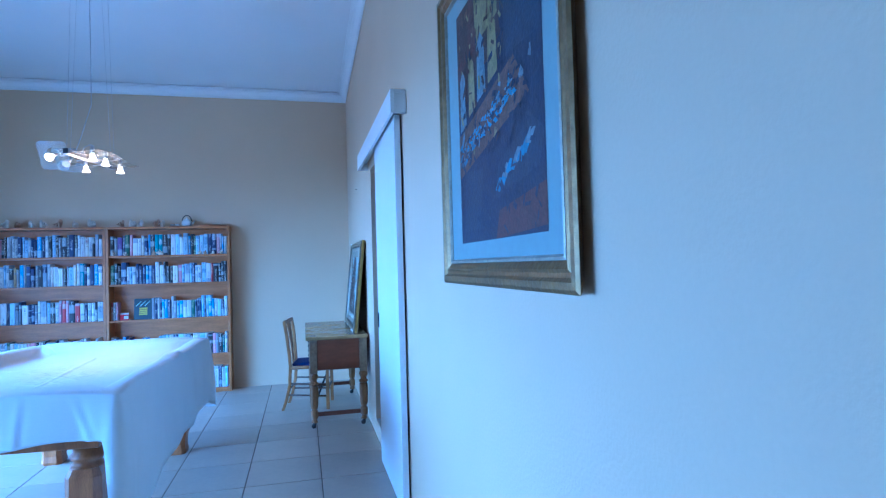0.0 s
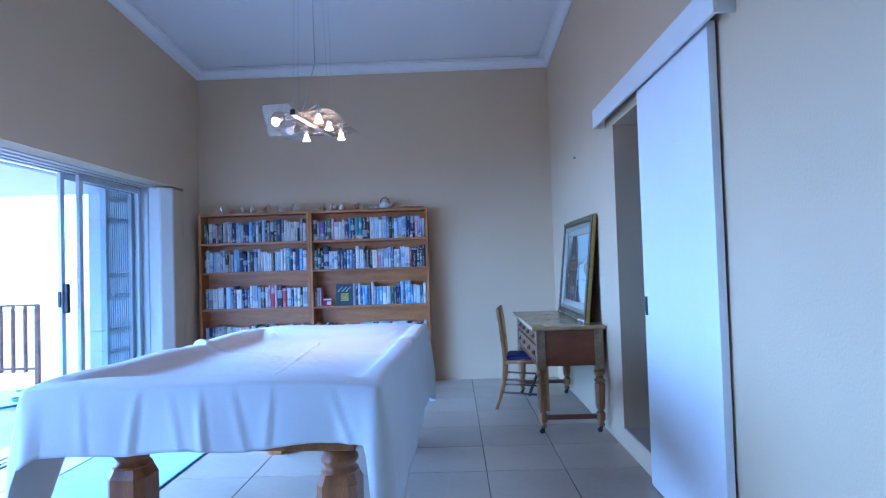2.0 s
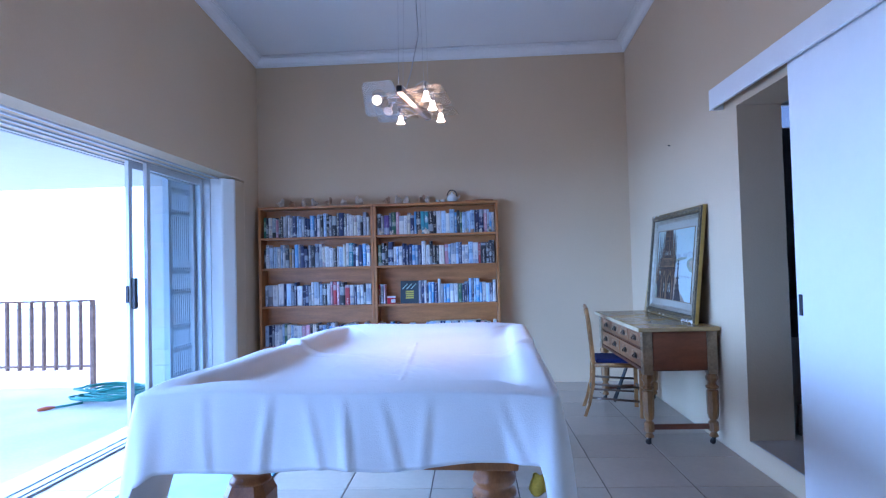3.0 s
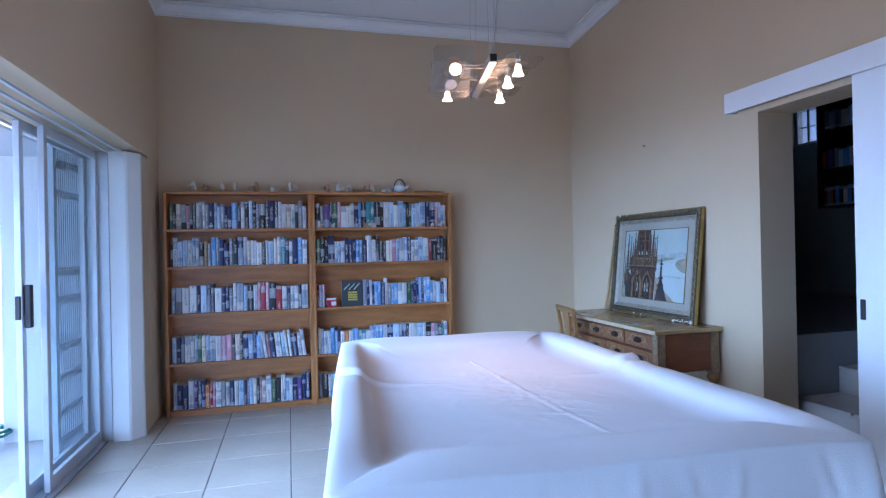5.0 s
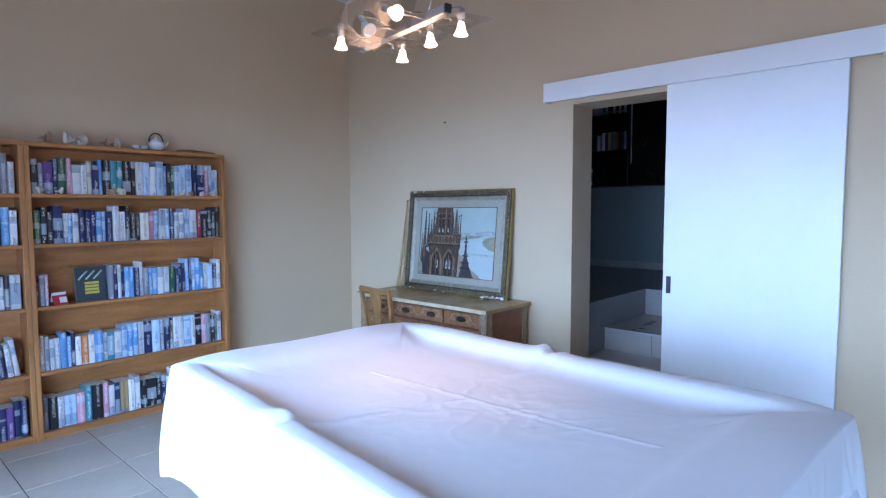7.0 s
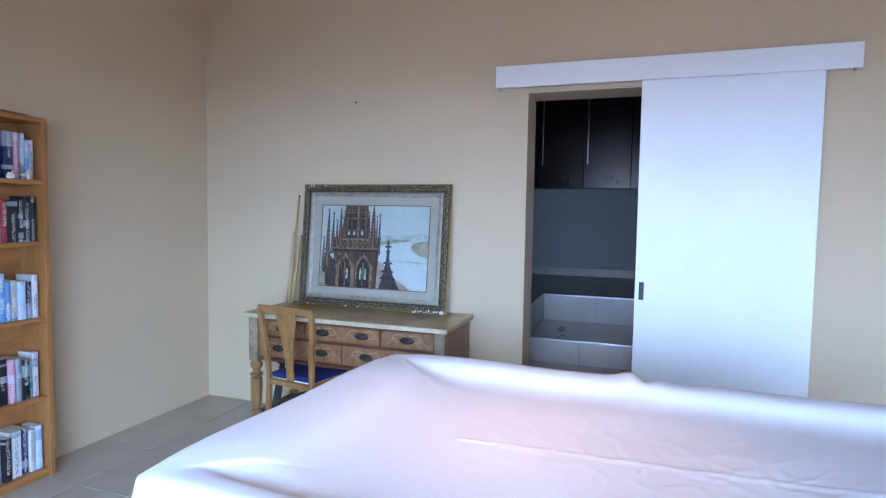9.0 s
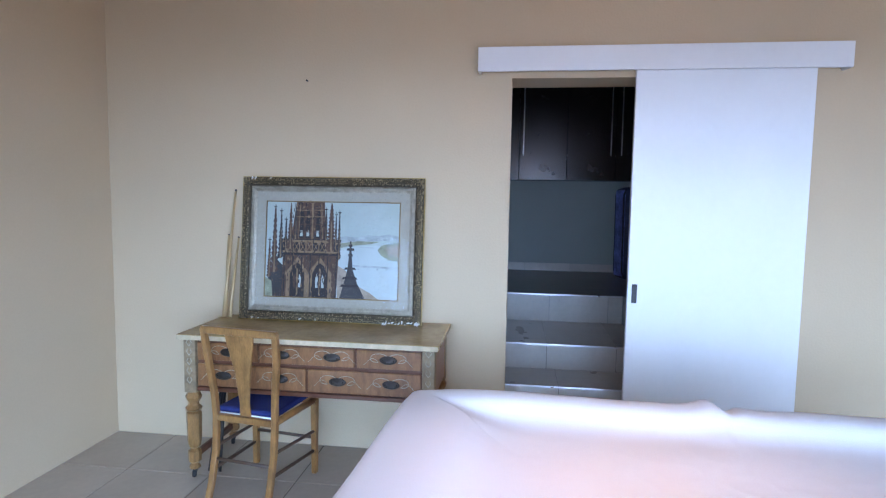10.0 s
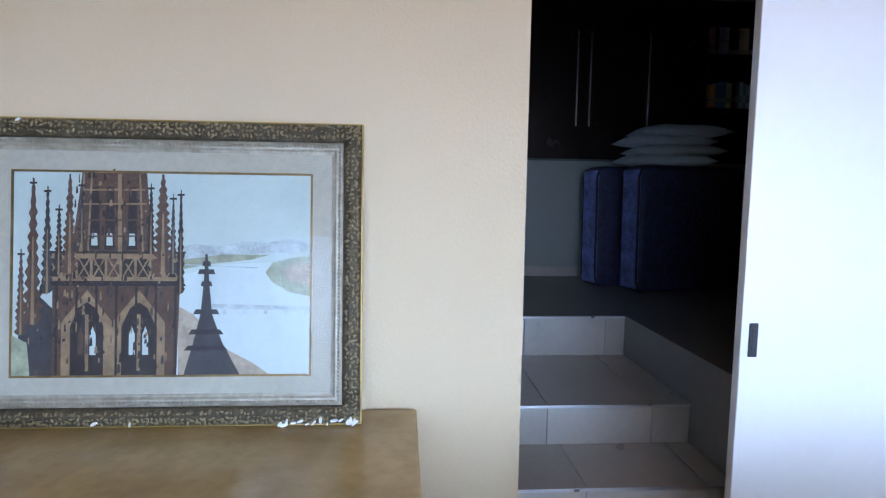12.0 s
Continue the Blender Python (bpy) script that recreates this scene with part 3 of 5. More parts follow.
def book_material(name, colour, ink):
    """A paper cover with blotches of ink where the title runs up the spine."""
    m = material(name, colour, 0.4, vary=0.10, scale=18, random_tint=0.18)
    n, l = m.node_tree.nodes, m.node_tree.links
    p = n["Principled BSDF"]
    src = p.inputs["Base Color"].links[0].from_socket
    tc = n.new("ShaderNodeTexCoord")
    info = n.new("ShaderNodeObjectInfo")
    add = n.new("ShaderNodeVectorMath")
    add.operation = "ADD"
    mul = n.new("ShaderNodeMath")
    mul.operation, mul.inputs[1].default_value = "MULTIPLY", 37.0
    l.new(info.outputs["Random"], mul.inputs[0])
    l.new(tc.outputs["Object"], add.inputs[0])
    l.new(mul.outputs[0], add.inputs[1])
    mp = n.new("ShaderNodeMapping")
    mp.inputs["Scale"].default_value = (330, 3, 150)
    l.new(add.outputs[0], mp.inputs[0])
    nz = n.new("ShaderNodeTexNoise")
    nz.inputs["Scale"].default_value, nz.inputs["Detail"].default_value = 1.0, 1.5
    l.new(mp.outputs[0], nz.inputs["Vector"])
    mp2 = n.new("ShaderNodeMapping")
    mp2.inputs["Scale"].default_value = (2, 2, 9)
    l.new(add.outputs[0], mp2.inputs[0])
    nz2 = n.new("ShaderNodeTexNoise")
    nz2.inputs["Scale"].default_value, nz2.inputs["Detail"].default_value = 1.0, 0.0
    l.new(mp2.outputs[0], nz2.inputs["Vector"])
    g1 = n.new("ShaderNodeMath")
    g1.operation, g1.inputs[1].default_value = "GREATER_THAN", 0.53
    l.new(nz.outputs[0], g1.inputs[0])
    g2 = n.new("ShaderNodeMath")
    g2.operation, g2.inputs[1].default_value = "GREATER_THAN", 0.47
    l.new(nz2.outputs[0], g2.inputs[0])
    both = n.new("ShaderNodeMath")
    both.operation = "MULTIPLY"
    sp = n.new("ShaderNodeSeparateXYZ")
    l.new(tc.outputs["Object"], sp.inputs[0])
    ax = n.new("ShaderNodeMath")
    ax.operation = "ABSOLUTE"
    l.new(sp.outputs[0], ax.inputs[0])
    mid = n.new("ShaderNodeMath")
    mid.operation, mid.inputs[1].default_value = "LESS_THAN", 0.0085
    l.new(ax.outputs[0], mid.inputs[0])
    line = n.new("ShaderNodeMath")
    line.operation = "MULTIPLY"
    l.new(g1.outputs[0], line.inputs[0])
    l.new(mid.outputs[0], line.inputs[1])
    # a printed band across some of the spines
    mp3 = n.new("ShaderNodeMapping")
    mp3.inputs["Scale"].default_value = (0.2, 0.2, 13)
    l.new(add.outputs[0], mp3.inputs[0])
    nz3 = n.new("ShaderNodeTexNoise")
    nz3.inputs["Scale"].default_value, nz3.inputs["Detail"].default_value = 1.0, 0.0
    l.new(mp3.outputs[0], nz3.inputs["Vector"])
    g3 = n.new("ShaderNodeMath")
    g3.operation, g3.inputs[1].default_value = "GREATER_THAN", 0.63
    l.new(nz3.outputs[0], g3.inputs[0])
    g4 = n.new("ShaderNodeMath")
    g4.operation, g4.inputs[1].default_value = "MULTIPLY", 0.55
    l.new(g3.outputs[0], g4.inputs[0])
    band = n.new("ShaderNodeMix")
    band.data_type = "RGBA"
    band.inputs[7].default_value = (*[0.5 * c + 0.5 * i for c, i in zip((0.2, 0.35, 0.5), ink)], 1)
    l.new(g4.outputs[0], band.inputs[0])
    l.new(src, band.inputs[6])
    src = band.outputs[2]
    l.new(line.outputs[0], both.inputs[0])
    l.new(g2.outputs[0], both.inputs[1])
    mix = n.new("ShaderNodeMix")
    mix.data_type = "RGBA"
    mix.inputs[7].default_value = (*ink, 1)
    soft = n.new("ShaderNodeMath")
    soft.operation, soft.inputs[1].default_value = "MULTIPLY", 0.75
    l.new(both.outputs[0], soft.inputs[0])
    l.new(soft.outputs[0], mix.inputs[0])
    l.new(src, mix.inputs[6])
    l.new(mix.outputs[2], p.inputs["Base Color"])
    return m


PAGES = material("book_pages", (0.62, 0.56, 0.45), 0.9, vary=0.1, scale=40)
COVERS = [
    ("white", (0.62, 0.62, 0.60), (0.04, 0.05, 0.12), 9), ("cream", (0.62, 0.58, 0.48), (0.25, 0.05, 0.04), 4), ("navy blue", (0.012, 0.02, 0.075), (0.66, 0.66, 0.64), 7),
    ("black", (0.012, 0.012, 0.016), (0.68, 0.66, 0.56), 7), ("sky blue", (0.10, 0.30, 0.55), (0.75, 0.75, 0.75), 3), ("pale blue", (0.42, 0.56, 0.68), (0.03, 0.06, 0.2), 4),
    ("grey", (0.22, 0.23, 0.25), (0.7, 0.7, 0.7), 3), ("red", (0.38, 0.025, 0.03), (0.75, 0.7, 0.6), 1), ("pink", (0.55, 0.25, 0.30), (0.8, 0.8, 0.8), 1),
    ("dark green", (0.02, 0.10, 0.06), (0.6, 0.55, 0.3), 1), ("teal", (0.03, 0.22, 0.26), (0.75, 0.75, 0.7), 2), ("tan", (0.45, 0.29, 0.13), (0.06, 0.03, 0.02), 1), ("purple", (0.10, 0.045, 0.17), (0.6, 0.6, 0.6), 1),
    ("orange", (0.52, 0.16, 0.03), (0.8, 0.8, 0.7), 1)]
COVER_MATS = [book_material("cover_" + c[0].replace(" ", "_"), c[1], c[2]) for c in COVERS]
DECK = [i for i, c in enumerate(COVERS) for _ in range(c[3])]
book_mesh = {}


def book_data(w, h, d):
    """A book that stands on its foot: rounded spine to the front, pages set in at the head."""
    key = (w, h, d)
    if key not in book_mesh:
        bm = bmesh.new()
        spine = [(-w / 2, 0.008), (-w / 2 + 0.004, 0.002), (0, 0.0), (w / 2 - 0.004, 0.002), (w / 2, 0.008), (w / 2, d), (-w / 2, d)]
        lo = [bm.verts.new((x, y, 0)) for x, y in spine]
        hi = [bm.verts.new((x, y, h)) for x, y in spine]
        for i in range(7):
            f = bm.faces.new((lo[i], lo[(i + 1) % 7], hi[(i + 1) % 7], hi[i]))
            if i == 5:
                f.material_index = 1
        bm.faces.new(list(reversed(lo)))
        top = bm.faces.new(hi)
        bmesh.ops.inset_individual(bm, faces=[top], thickness=0.0015, depth=-0.003)
        top.material_index = 1
        me = bpy.data.meshes.new("book")
        bm.to_mesh(me)
        bm.free()
        me.materials.append(COVER_MATS[0])
        me.materials.append(PAGES)
        book_mesh[key] = me
    return book_mesh[key]


def put_book(x, y, z, w, h, d, cover, lean=0.0, turn=0.0, where="pine shelf", group="books in the bookcase"):
    ob = new("book", book_data(w, h, d))
    ob.material_slots[0].link = "OBJECT"
    ob.material_slots[0].material = COVER_MATS[cover]
    ob.matrix_world = pose(x, y, z, 0, 0, turn) @ pose(0, 0, 0, 0, lean, 0)
    tall = "thick " if w > 0.042 else ("slim " if w < 0.028 else "")
    how = "leaning" if abs(lean) > 3 else "standing"
    tagged(ob, f"{tall}{COVERS[cover][0]} paperback {how} upright on a {where}", "book", group)


CODE = {c: i for i, c in enumerate("wcnkspgrPGtTuo")}


def fill(x0, x1, z, front, hmax, seed, colours, lean_from=9.0):
    """A shelf of books from x0 to x1, one for each letter of colours."""
    rr = random.Random(seed)
    ws, last, w = [], "", 0.03
    for c in colours:
        if c != last or rr.random() < 0.4:
            w = rr.choice((0.024, 0.028, 0.032, 0.036, 0.04, 0.046, 0.052))
        ws.append(w)
        last = c
    lean_n = sum(1 for i in range(len(ws)) if sum(ws[:i]) / sum(ws) * (x1 - x0) + x0 > lean_from)
    scale = (x1 - x0 - 0.0008 * len(ws) - 0.0035 * lean_n - (0.02 if lean_n else 0)) / sum(ws)
    x = x0
    hh = 0.22
    for c, w in zip(colours, ws):
        w = round(w * scale, 3) - 0.0005
        if rr.random() < 0.6:
            hh = rr.choice((0.195, 0.205, 0.215, 0.225, 0.235, 0.245))
        lean, gap = 0.0, 0.0013
        if x > lean_from:
            lean, gap = rr.uniform(5, 8), 0.0045
        put_book(x + w / 2, front + rr.uniform(0, 0.02), z + 0.0005 + (abs(math.sin(radians(lean))) * w / 2), w, min(hh, hmax), rr.choice((0.11, 0.125)), CODE[c], -lean if lean else 0.0)
        x += w + gap


Y0 = 6.73 - 0.165
LEFT_ROWS = ("pnnwunnorPwgwnwpnwpckPcwGkwwpwnunn", "pnnwwpGcpwwPPkcknpnswwPnwpwwnww", "ggwwnpnnwnngwwpkwPrPkrwnwwkw",
             "kwppwpwkTgswnngknwcwwkwpcwtnwnsw", "GkckPkkwgwwnppgnnsnwkpkgkknkwwcwkgw")
RIGHT_ROWS = ("gkwpPtkPwnTwwkkknwwnpgkwnwp", "cgwwssnwowswtwpsswnpgnkwwpwkPgktw", "gnwnssnwgsswwGnnnsnpsswpnw",
              "GkknwpwnnnspnwwkkkcPpwpnwwpwrkkkk", "kgunGPwwcnskttkkwpwpskGpppnnPgsw")
for i, z in enumerate(SHELF):
    hm = (0.24, 0.235, 0.25, 0.25, 0.245)[i]
    fill(BCX[0] + 0.045, BCX[1] - 0.04, z, Y0, hm, 11 + i, LEFT_ROWS[i], BCX[0] + 0.74 if i == 1 else 9.0)
    if i == 2:
        fill(BCX[1] + 0.032, BCX[1] + 0.105, z, Y0 + 0.01, 0.2, 50, "rgP")
        fill(BCX[1] + 0.455, BCX[2] - 0.04, z, Y0, hm, 41, RIGHT_ROWS[i])
    else:
        fill(BCX[1] + 0.035, BCX[2] - 0.04, z, Y0, hm, 31 + i, RIGHT_ROWS[i])

# a large book shown face on, and a small red and white card
FACE = material("dark_book_cover", (0.03, 0.05, 0.06), 0.35, vary=0.1, scale=8)
GOLD_INK = material("yellow_print", (0.5, 0.42, 0.06), 0.5, vary=0.15, scale=40)
STRIPE = material("pale_green_print", (0.35, 0.5, 0.45), 0.5, vary=0.1, scale=20)
fb = empty("display_book", BCX[1] + 0.355, 6.59, SHELF[2], 0, "dark hardback shown face on with yellow print", "book")
tilt = pose(0, 0, 0, -8, 0, 0)
part("cover", box((-0.095, 0, 0.0), (0.095, 0.028, 0.235), 0.002, tilt), FACE, fb)
bm = bmesh.new()
for k in range(4):
    add_box(bm, (-0.04, -0.0015, 0.05 + 0.022 * k), (0.045, 0.0, 0.066 + 0.022 * k), 0, tilt)
part("print", bm, GOLD_INK, fb)
bm = bmesh.new()
for k in range(3):
    add_tube(bm, [tilt @ Vector((-0.075 + 0.045 * k, -0.0005, 0.15)), tilt @ Vector((-0.05 + 0.045 * k, -0.0005, 0.175)), tilt @ Vector((-0.02 + 0.045 * k, -0.0005, 0.205))], 0.006, 6)
part("stripe_print", bm, STRIPE, fb)
RED = material("red_card", (0.5, 0.03, 0.05), 0.5, vary=0.05, scale=10)
cd = empty("folded_card", BCX[1] + 0.17, 6.575, SHELF[2], 15, "small red and white folded card on the shelf", "card")
part("front_leaf", box((-0.045, 0, 0), (0.045, 0.003, 0.065), 0, pose(0, 0, 0, -22, 0, 0)), RED, cd)
part("back_leaf", box((-0.045, 0.05, 0), (0.045, 0.053, 0.065), 0, pose(0, 0.0, 0, 22 - 2, 0, 0)), PAINT, cd)
part("white_print", box((-0.005, -0.001, 0.012), (0.04, 0.0, 0.05), 0, pose(0, 0, 0, -22, 0, 0)), PAINT, cd)

# ---------- shells, teapot and tray on the bookcases ----------
SHELL_A = material("cream_shell", (0.62, 0.55, 0.45), 0.5, vary=0.22, scale=30, bump=0.3, bump_scale=90)
SHELL_B = material("brown_shell", (0.40, 0.24, 0.14), 0.5, vary=0.3, scale=30, bump=0.3, bump_scale=90)


def shell(x, y, z, size, turn, seed, mat, where, group):
    """A spiral whelk lying on its side, with knobs round its shoulder."""
    rr = random.Random(seed)
    bm = bmesh.new()
    turns, seg = 34, 10
    rows_ = []
    for i in range(turns):
        t = i / (turns - 1)
        a = t * math.tau * 3.2
        r = 0.05 + 0.30 * t ** 1.6
        knob = 1 + (0.35 if i % 3 == 0 else 0) * t
        c = Vector((-0.5 + 0.75 * t, math.cos(a) * r * 0.55, math.sin(a) * r * 0.55 + 0.34))
        ring = []
        for k in range(seg):
            b = math.tau * k / seg
            d = Vector((math.cos(b) * 0.6, math.sin(b) * math.cos(a), math.sin(b) * math.sin(a)))
            ring.append(bm.verts.new(c + d * r * 0.85 * (knob if k in (1, 2, 3) else 1) * (1 + 0.08 * rr.uniform(-1, 1))))
        rows_.append(ring)
    for a, b in zip(rows_, rows_[1:]):
        for k in range(seg):
            bm.faces.new((a[k], a[(k + 1) % seg], b[(k + 1) % seg], b[k])).smooth = True
    bm.faces.new(rows_[0])
    bm.faces.new(rows_[-1])
    low = min(v.co.z for v in bm.verts)
    for v in bm.verts:
        v.co = Vector((v.co.x, v.co.y, v.co.z - low)) * size
    bmesh.ops.recalc_face_normals(bm, faces=bm.faces[:])
    ob = part("sea_shell", bm, mat)
    ob.matrix_world = pose(x, y, z, 0, 0, turn)
    kind = "cream" if mat is SHELL_A else "brown"
    return tagged(ob, f"knobbly {kind} spiral sea shell resting on {where}", "shell", group)


rs = random.Random(8)
for i, x in enumerate((-3.68, -3.57, -3.44, -3.31, -3.17, -3.0, -2.83, -2.55, -2.41, -2.34, -2.19, -2.13)):
    shell(x, 6.62 + rs.uniform(-0.03, 0.03), 1.91, rs.uniform(0.085, 0.11), rs.uniform(0, 360), i, (SHELL_A, SHELL_B, SHELL_A)[i % 3], "the bookcase top", "shells on the bookcases")
for i, x in enumerate((-2.6, -2.5, -2.2, -2.12, -1.72, -1.66, -1.57, -1.49)):
    shell(x, 6.552, SHELF[4], rs.uniform(0.045, 0.065), rs.uniform(0, 360), 40 + i, (SHELL_A, SHELL_A, SHELL_B)[i % 3], "the shelf edge", "small shells on the shelf")
shell(-2.15, 6.555, SHELF[4], 0.07, 30, 77, SHELL_A, "the shelf edge", "small shells on the shelf")

ENAMEL = material("white_enamel", (0.72, 0.72, 0.7), 0.25, vary=0.06, scale=8)
tp = empty("teapot", -1.86, 6.63, 1.918, 0, "small white teapot with a black hoop handle", "teapot")
part("body", lathe([(0.03, 0), (0.045, 0.006), (0.056, 0.03), (0.054, 0.052), (0.04, 0.068), (0.03, 0.072)], 24), ENAMEL, tp)
part("lid", lathe([(0.032, 0.0725), (0.03, 0.078), (0.012, 0.084), (0.006, 0.086), (0.01, 0.094), (0.004, 0.1)], 20), ENAMEL, tp)
part("spout", tube([(0.045, 0, 0.025), (0.07, 0, 0.04), (0.085, 0, 0.066)], [0.014, 0.01, 0.007], 10), ENAMEL, tp)
part("handle", tube([(0.05 * math.cos(a), 0, 0.06 + 0.065 * math.sin(a)) for a in [math.pi * k / 12 for k in range(13)]], 0.005, 8), BLACK, tp, "black wire hoop handle")
ty = empty("serving_tray", -1.9, 6.63, 1.91, 0, "thin dark tray under the teapot and cups", "tray")
part("plate", box((-0.14, -0.07, 0), (0.14, 0.07, 0.007), 0.003), BLACK, ty)
for i, x in enumerate((-2.01, -1.955)):
    c = empty("tea_cup", x, 6.61, 1.917, 0, "small white handleless tea cup on a tray", "cup", "cups on the tray")
    part("bowl", lathe([(0.012, 0), (0.018, 0.004), (0.025, 0.025), (0.0235, 0.025), (0.016, 0.006)], 16), ENAMEL, c)
wd = tagged(part("wooden_stick", tube([(-1.72, 6.62, 1.922), (-1.6, 6.61, 1.925), (-1.43, 6.62, 1.921)], [0.008, 0.013, 0.009], 8), OAK), "short brown wooden stick lying on the bookcase", "stick")

# ---------- desk ----------
MARBLE = material("beige_marble", (0.38, 0.235, 0.095), 0.2, vary=0.18, scale=4, bump=0.02, bump_scale=30, second=(0.46, 0.31, 0.14))
MARBLE_EDGE = material("chipped_marble_edge", (0.55, 0.43, 0.27), 0.5, vary=0.15, scale=20, bump=0.2, bump_scale=60)
DRAWER = material("inlaid_drawer_wood", (0.27, 0.112, 0.043), 0.38, vary=0.3, scale=9, bump=0.05, bump_scale=60, stretch=(1, 4, 1))
DARKRED = material("mahogany_rail", (0.14, 0.045, 0.022), 0.4, vary=0.2, scale=8, stretch=(1, 1, 4))
REDSIDE = material("red_brown_side", (0.22, 0.07, 0.03), 0.35, vary=0.15, scale=6, stretch=(1, 1, 4))
BRONZE = material("dark_bronze", (0.06, 0.05, 0.045), 0.45, 0.7, vary=0.2, scale=30, bump=0.2, bump_scale=120)
INLAY = material("pale_inlay", (0.44, 0.39, 0.30), 0.5, vary=0.2, scale=40)
LEGWOOD = material("turned_oak_leg", (0.27, 0.13, 0.045), 0.4, vary=0.3, scale=7, bump=0.08, bump_scale=60, stretch=(5, 5, 1))
POSTWOOD = material("painted_post", (0.27, 0.18, 0.10), 0.5, vary=0.3, scale=14, bump=0.1, bump_scale=60)

DX0, DX1, DY0, DY1 = -0.525, -0.03, 4.605, 5.945
dk = empty("writing_desk", 0, 0, 0, 0, "worn brown desk with inlaid drawers and beige marble top", "desk")
top = part("tabletop", box((DX0 - 0.03, DY0 - 0.022, 0.757), (DX1 + 0.012, DY1 + 0.022, 0.786), 0.004), MARBLE, dk, "polished beige marble top")
part("front_edge", box((DX0 - 0.0335, DY0 - 0.02, 0.759), (DX0 - 0.0305, DY1 + 0.02, 0.783), 0.001), MARBLE_EDGE, top)
part("carcass", box((DX0 + 0.03, DY0 + 0.012, 0.492), (DX1 - 0.006, DY1 - 0.012, 0.756), 0.003), DARKRED, dk)
for y in (DY0, DY1):
    s = 1 if y == DY0 else -1
    part("side_panel", box((DX0 + 0.07, y + s * 0.004, 0.5), (DX1 - 0.07, y + s * 0.0115, 0.752), 0.002), REDSIDE, dk)
    for x, sx in ((DX0, 1), (DX1, -1)):
        part("corner_post", box((x, y, 0.47), (x + sx * 0.065, y + s * 0.065, 0.7565), 0.004), POSTWOOD, dk)
part("bottom_rail", box((DX0 + 0.012, DY0 + 0.066, 0.478), (DX0 + 0.0295, DY1 - 0.066, 0.5), 0.003), DARKRED, dk)


def scroll(bm, y, z, flip, size=0.055):
    """One curl of pale inlay beside a handle."""
    pts_ = []
    for k in range(15):
        t = k / 14
        a = radians(150 - 250 * t)
        r = size * (1 - 0.55 * t)
        pts_.append((0, flip * (0.055 + r * math.cos(a)), r * math.sin(a) * 0.6 + 0.004))
    add_tube(bm, [(DX0 + 0.0107, y + p[1], z + p[2]) for p in pts_], 0.0016, 4)
    add_tube(bm, [(DX0 + 0.0107, y + flip * (0.055 + 0.055 * 0.45 * math.cos(radians(100)) + 0.075 * t), z - 0.012 + 0.02 * math.sin(t * 4)) for t in [k / 8 for k in range(9)]], 0.0013, 4)


def drawer(y0, y1, z0, z1, pulls):
    d = part("drawer", box((DX0 + 0.011, y0 + 0.006, z0), (DX0 + 0.029, y1 - 0.006, z1), 0.003), DRAWER, dk)
    zc = (z0 + z1) / 2
    for y in pulls:
        for f in (-1, 1):
            bm_ = bmesh.new()
            scroll(bm_, y, zc, f)
            part("inlay", bm_, INLAY, d, "pale scrolled inlay")
    for y in pulls:
        pb = lathe([(0.0, 0.0), (0.026, 0.0005), (0.024, 0.003), (0.0, 0.0045)], 18, pose(DX0 + 0.0108, y, zc, 0, -90, 0) @ Matrix.Diagonal((0.85, 1.75, 1, 1)))
        h = part("handle_plate", pb, BRONZE, d, "dark bronze oval plate")
        part("bail", tube([(DX0 + 0.006, y - 0.03, zc + 0.004), (DX0 - 0.004, y - 0.028, zc - 0.008), (DX0 - 0.007, y, zc - 0.012), (DX0 - 0.004, y + 0.028, zc - 0.008), (DX0 + 0.006, y + 0.03, zc + 0.004)], 0.003, 6), BRONZE, h)
    return d


ya, yb_ = DY0 + 0.066, DY1 - 0.066
drawer(5.535, yb_, 0.645, 0.738, (5.70,))
drawer(5.015, 5.535, 0.645, 0.738, (5.41, 5.14))
drawer(ya, 5.015, 0.645, 0.738, (4.845,))
drawer(5.275, yb_, 0.508, 0.625, (5.73, 5.42))
drawer(ya, 5.275, 0.508, 0.625, (5.11, 4.83))
for y in (DY0 + 0.032, DY1 - 0.032):
    bm = bmesh.new()
    for k in range(5):
        z = 0.52 + 0.05 * k
        for f in (-1, 1):
            add_tube(bm, [(DX0 - 0.0005, y, z), (DX0 - 0.0005, y + f * 0.014, z + 0.018), (DX0 - 0.0005, y + f * 0.006, z + 0.034)], 0.0018, 4)
    part("post_inlay", bm, INLAY, dk, "pale leaf inlay")
LEGP = [(0.028, 0.05), (0.03, 0.058), (0.02, 0.075), (0.026, 0.085), (0.034, 0.09), (0.034, 0.145), (0.026, 0.152), (0.02, 0.16), (0.03, 0.172), (0.036, 0.2), (0.04, 0.33), (0.038, 0.355), (0.024, 0.362), (0.04, 0.372), (0.044, 0.382), (0.028, 0.395), (0.026, 0.41), (0.04, 0.432), (0.042, 0.445), (0.034, 0.46), (0.034, 0.4695)]
CASTP = [(0.012, 0.03), (0.014, 0.049)]
for x in (DX0 + 0.033, DX1 - 0.033):
    for y in (DY0 + 0.033, DY1 - 0.033):
        lg = part("leg", lathe([(r, z) for r, z in LEGP], square=8, m=pose(x, y, 0)), LEGWOOD, dk)
        bm = lathe(CASTP, 10, pose(x, y, 0))
        add_lathe(bm, [(0.008, -0.011), (0.018, -0.009), (0.02, 0), (0.018, 0.009), (0.008, 0.011)], 16, pose(x - 0.008, y, 0.0195, 90, 0, 20))
        part("castor", bm, BLACK, lg, "black castor")
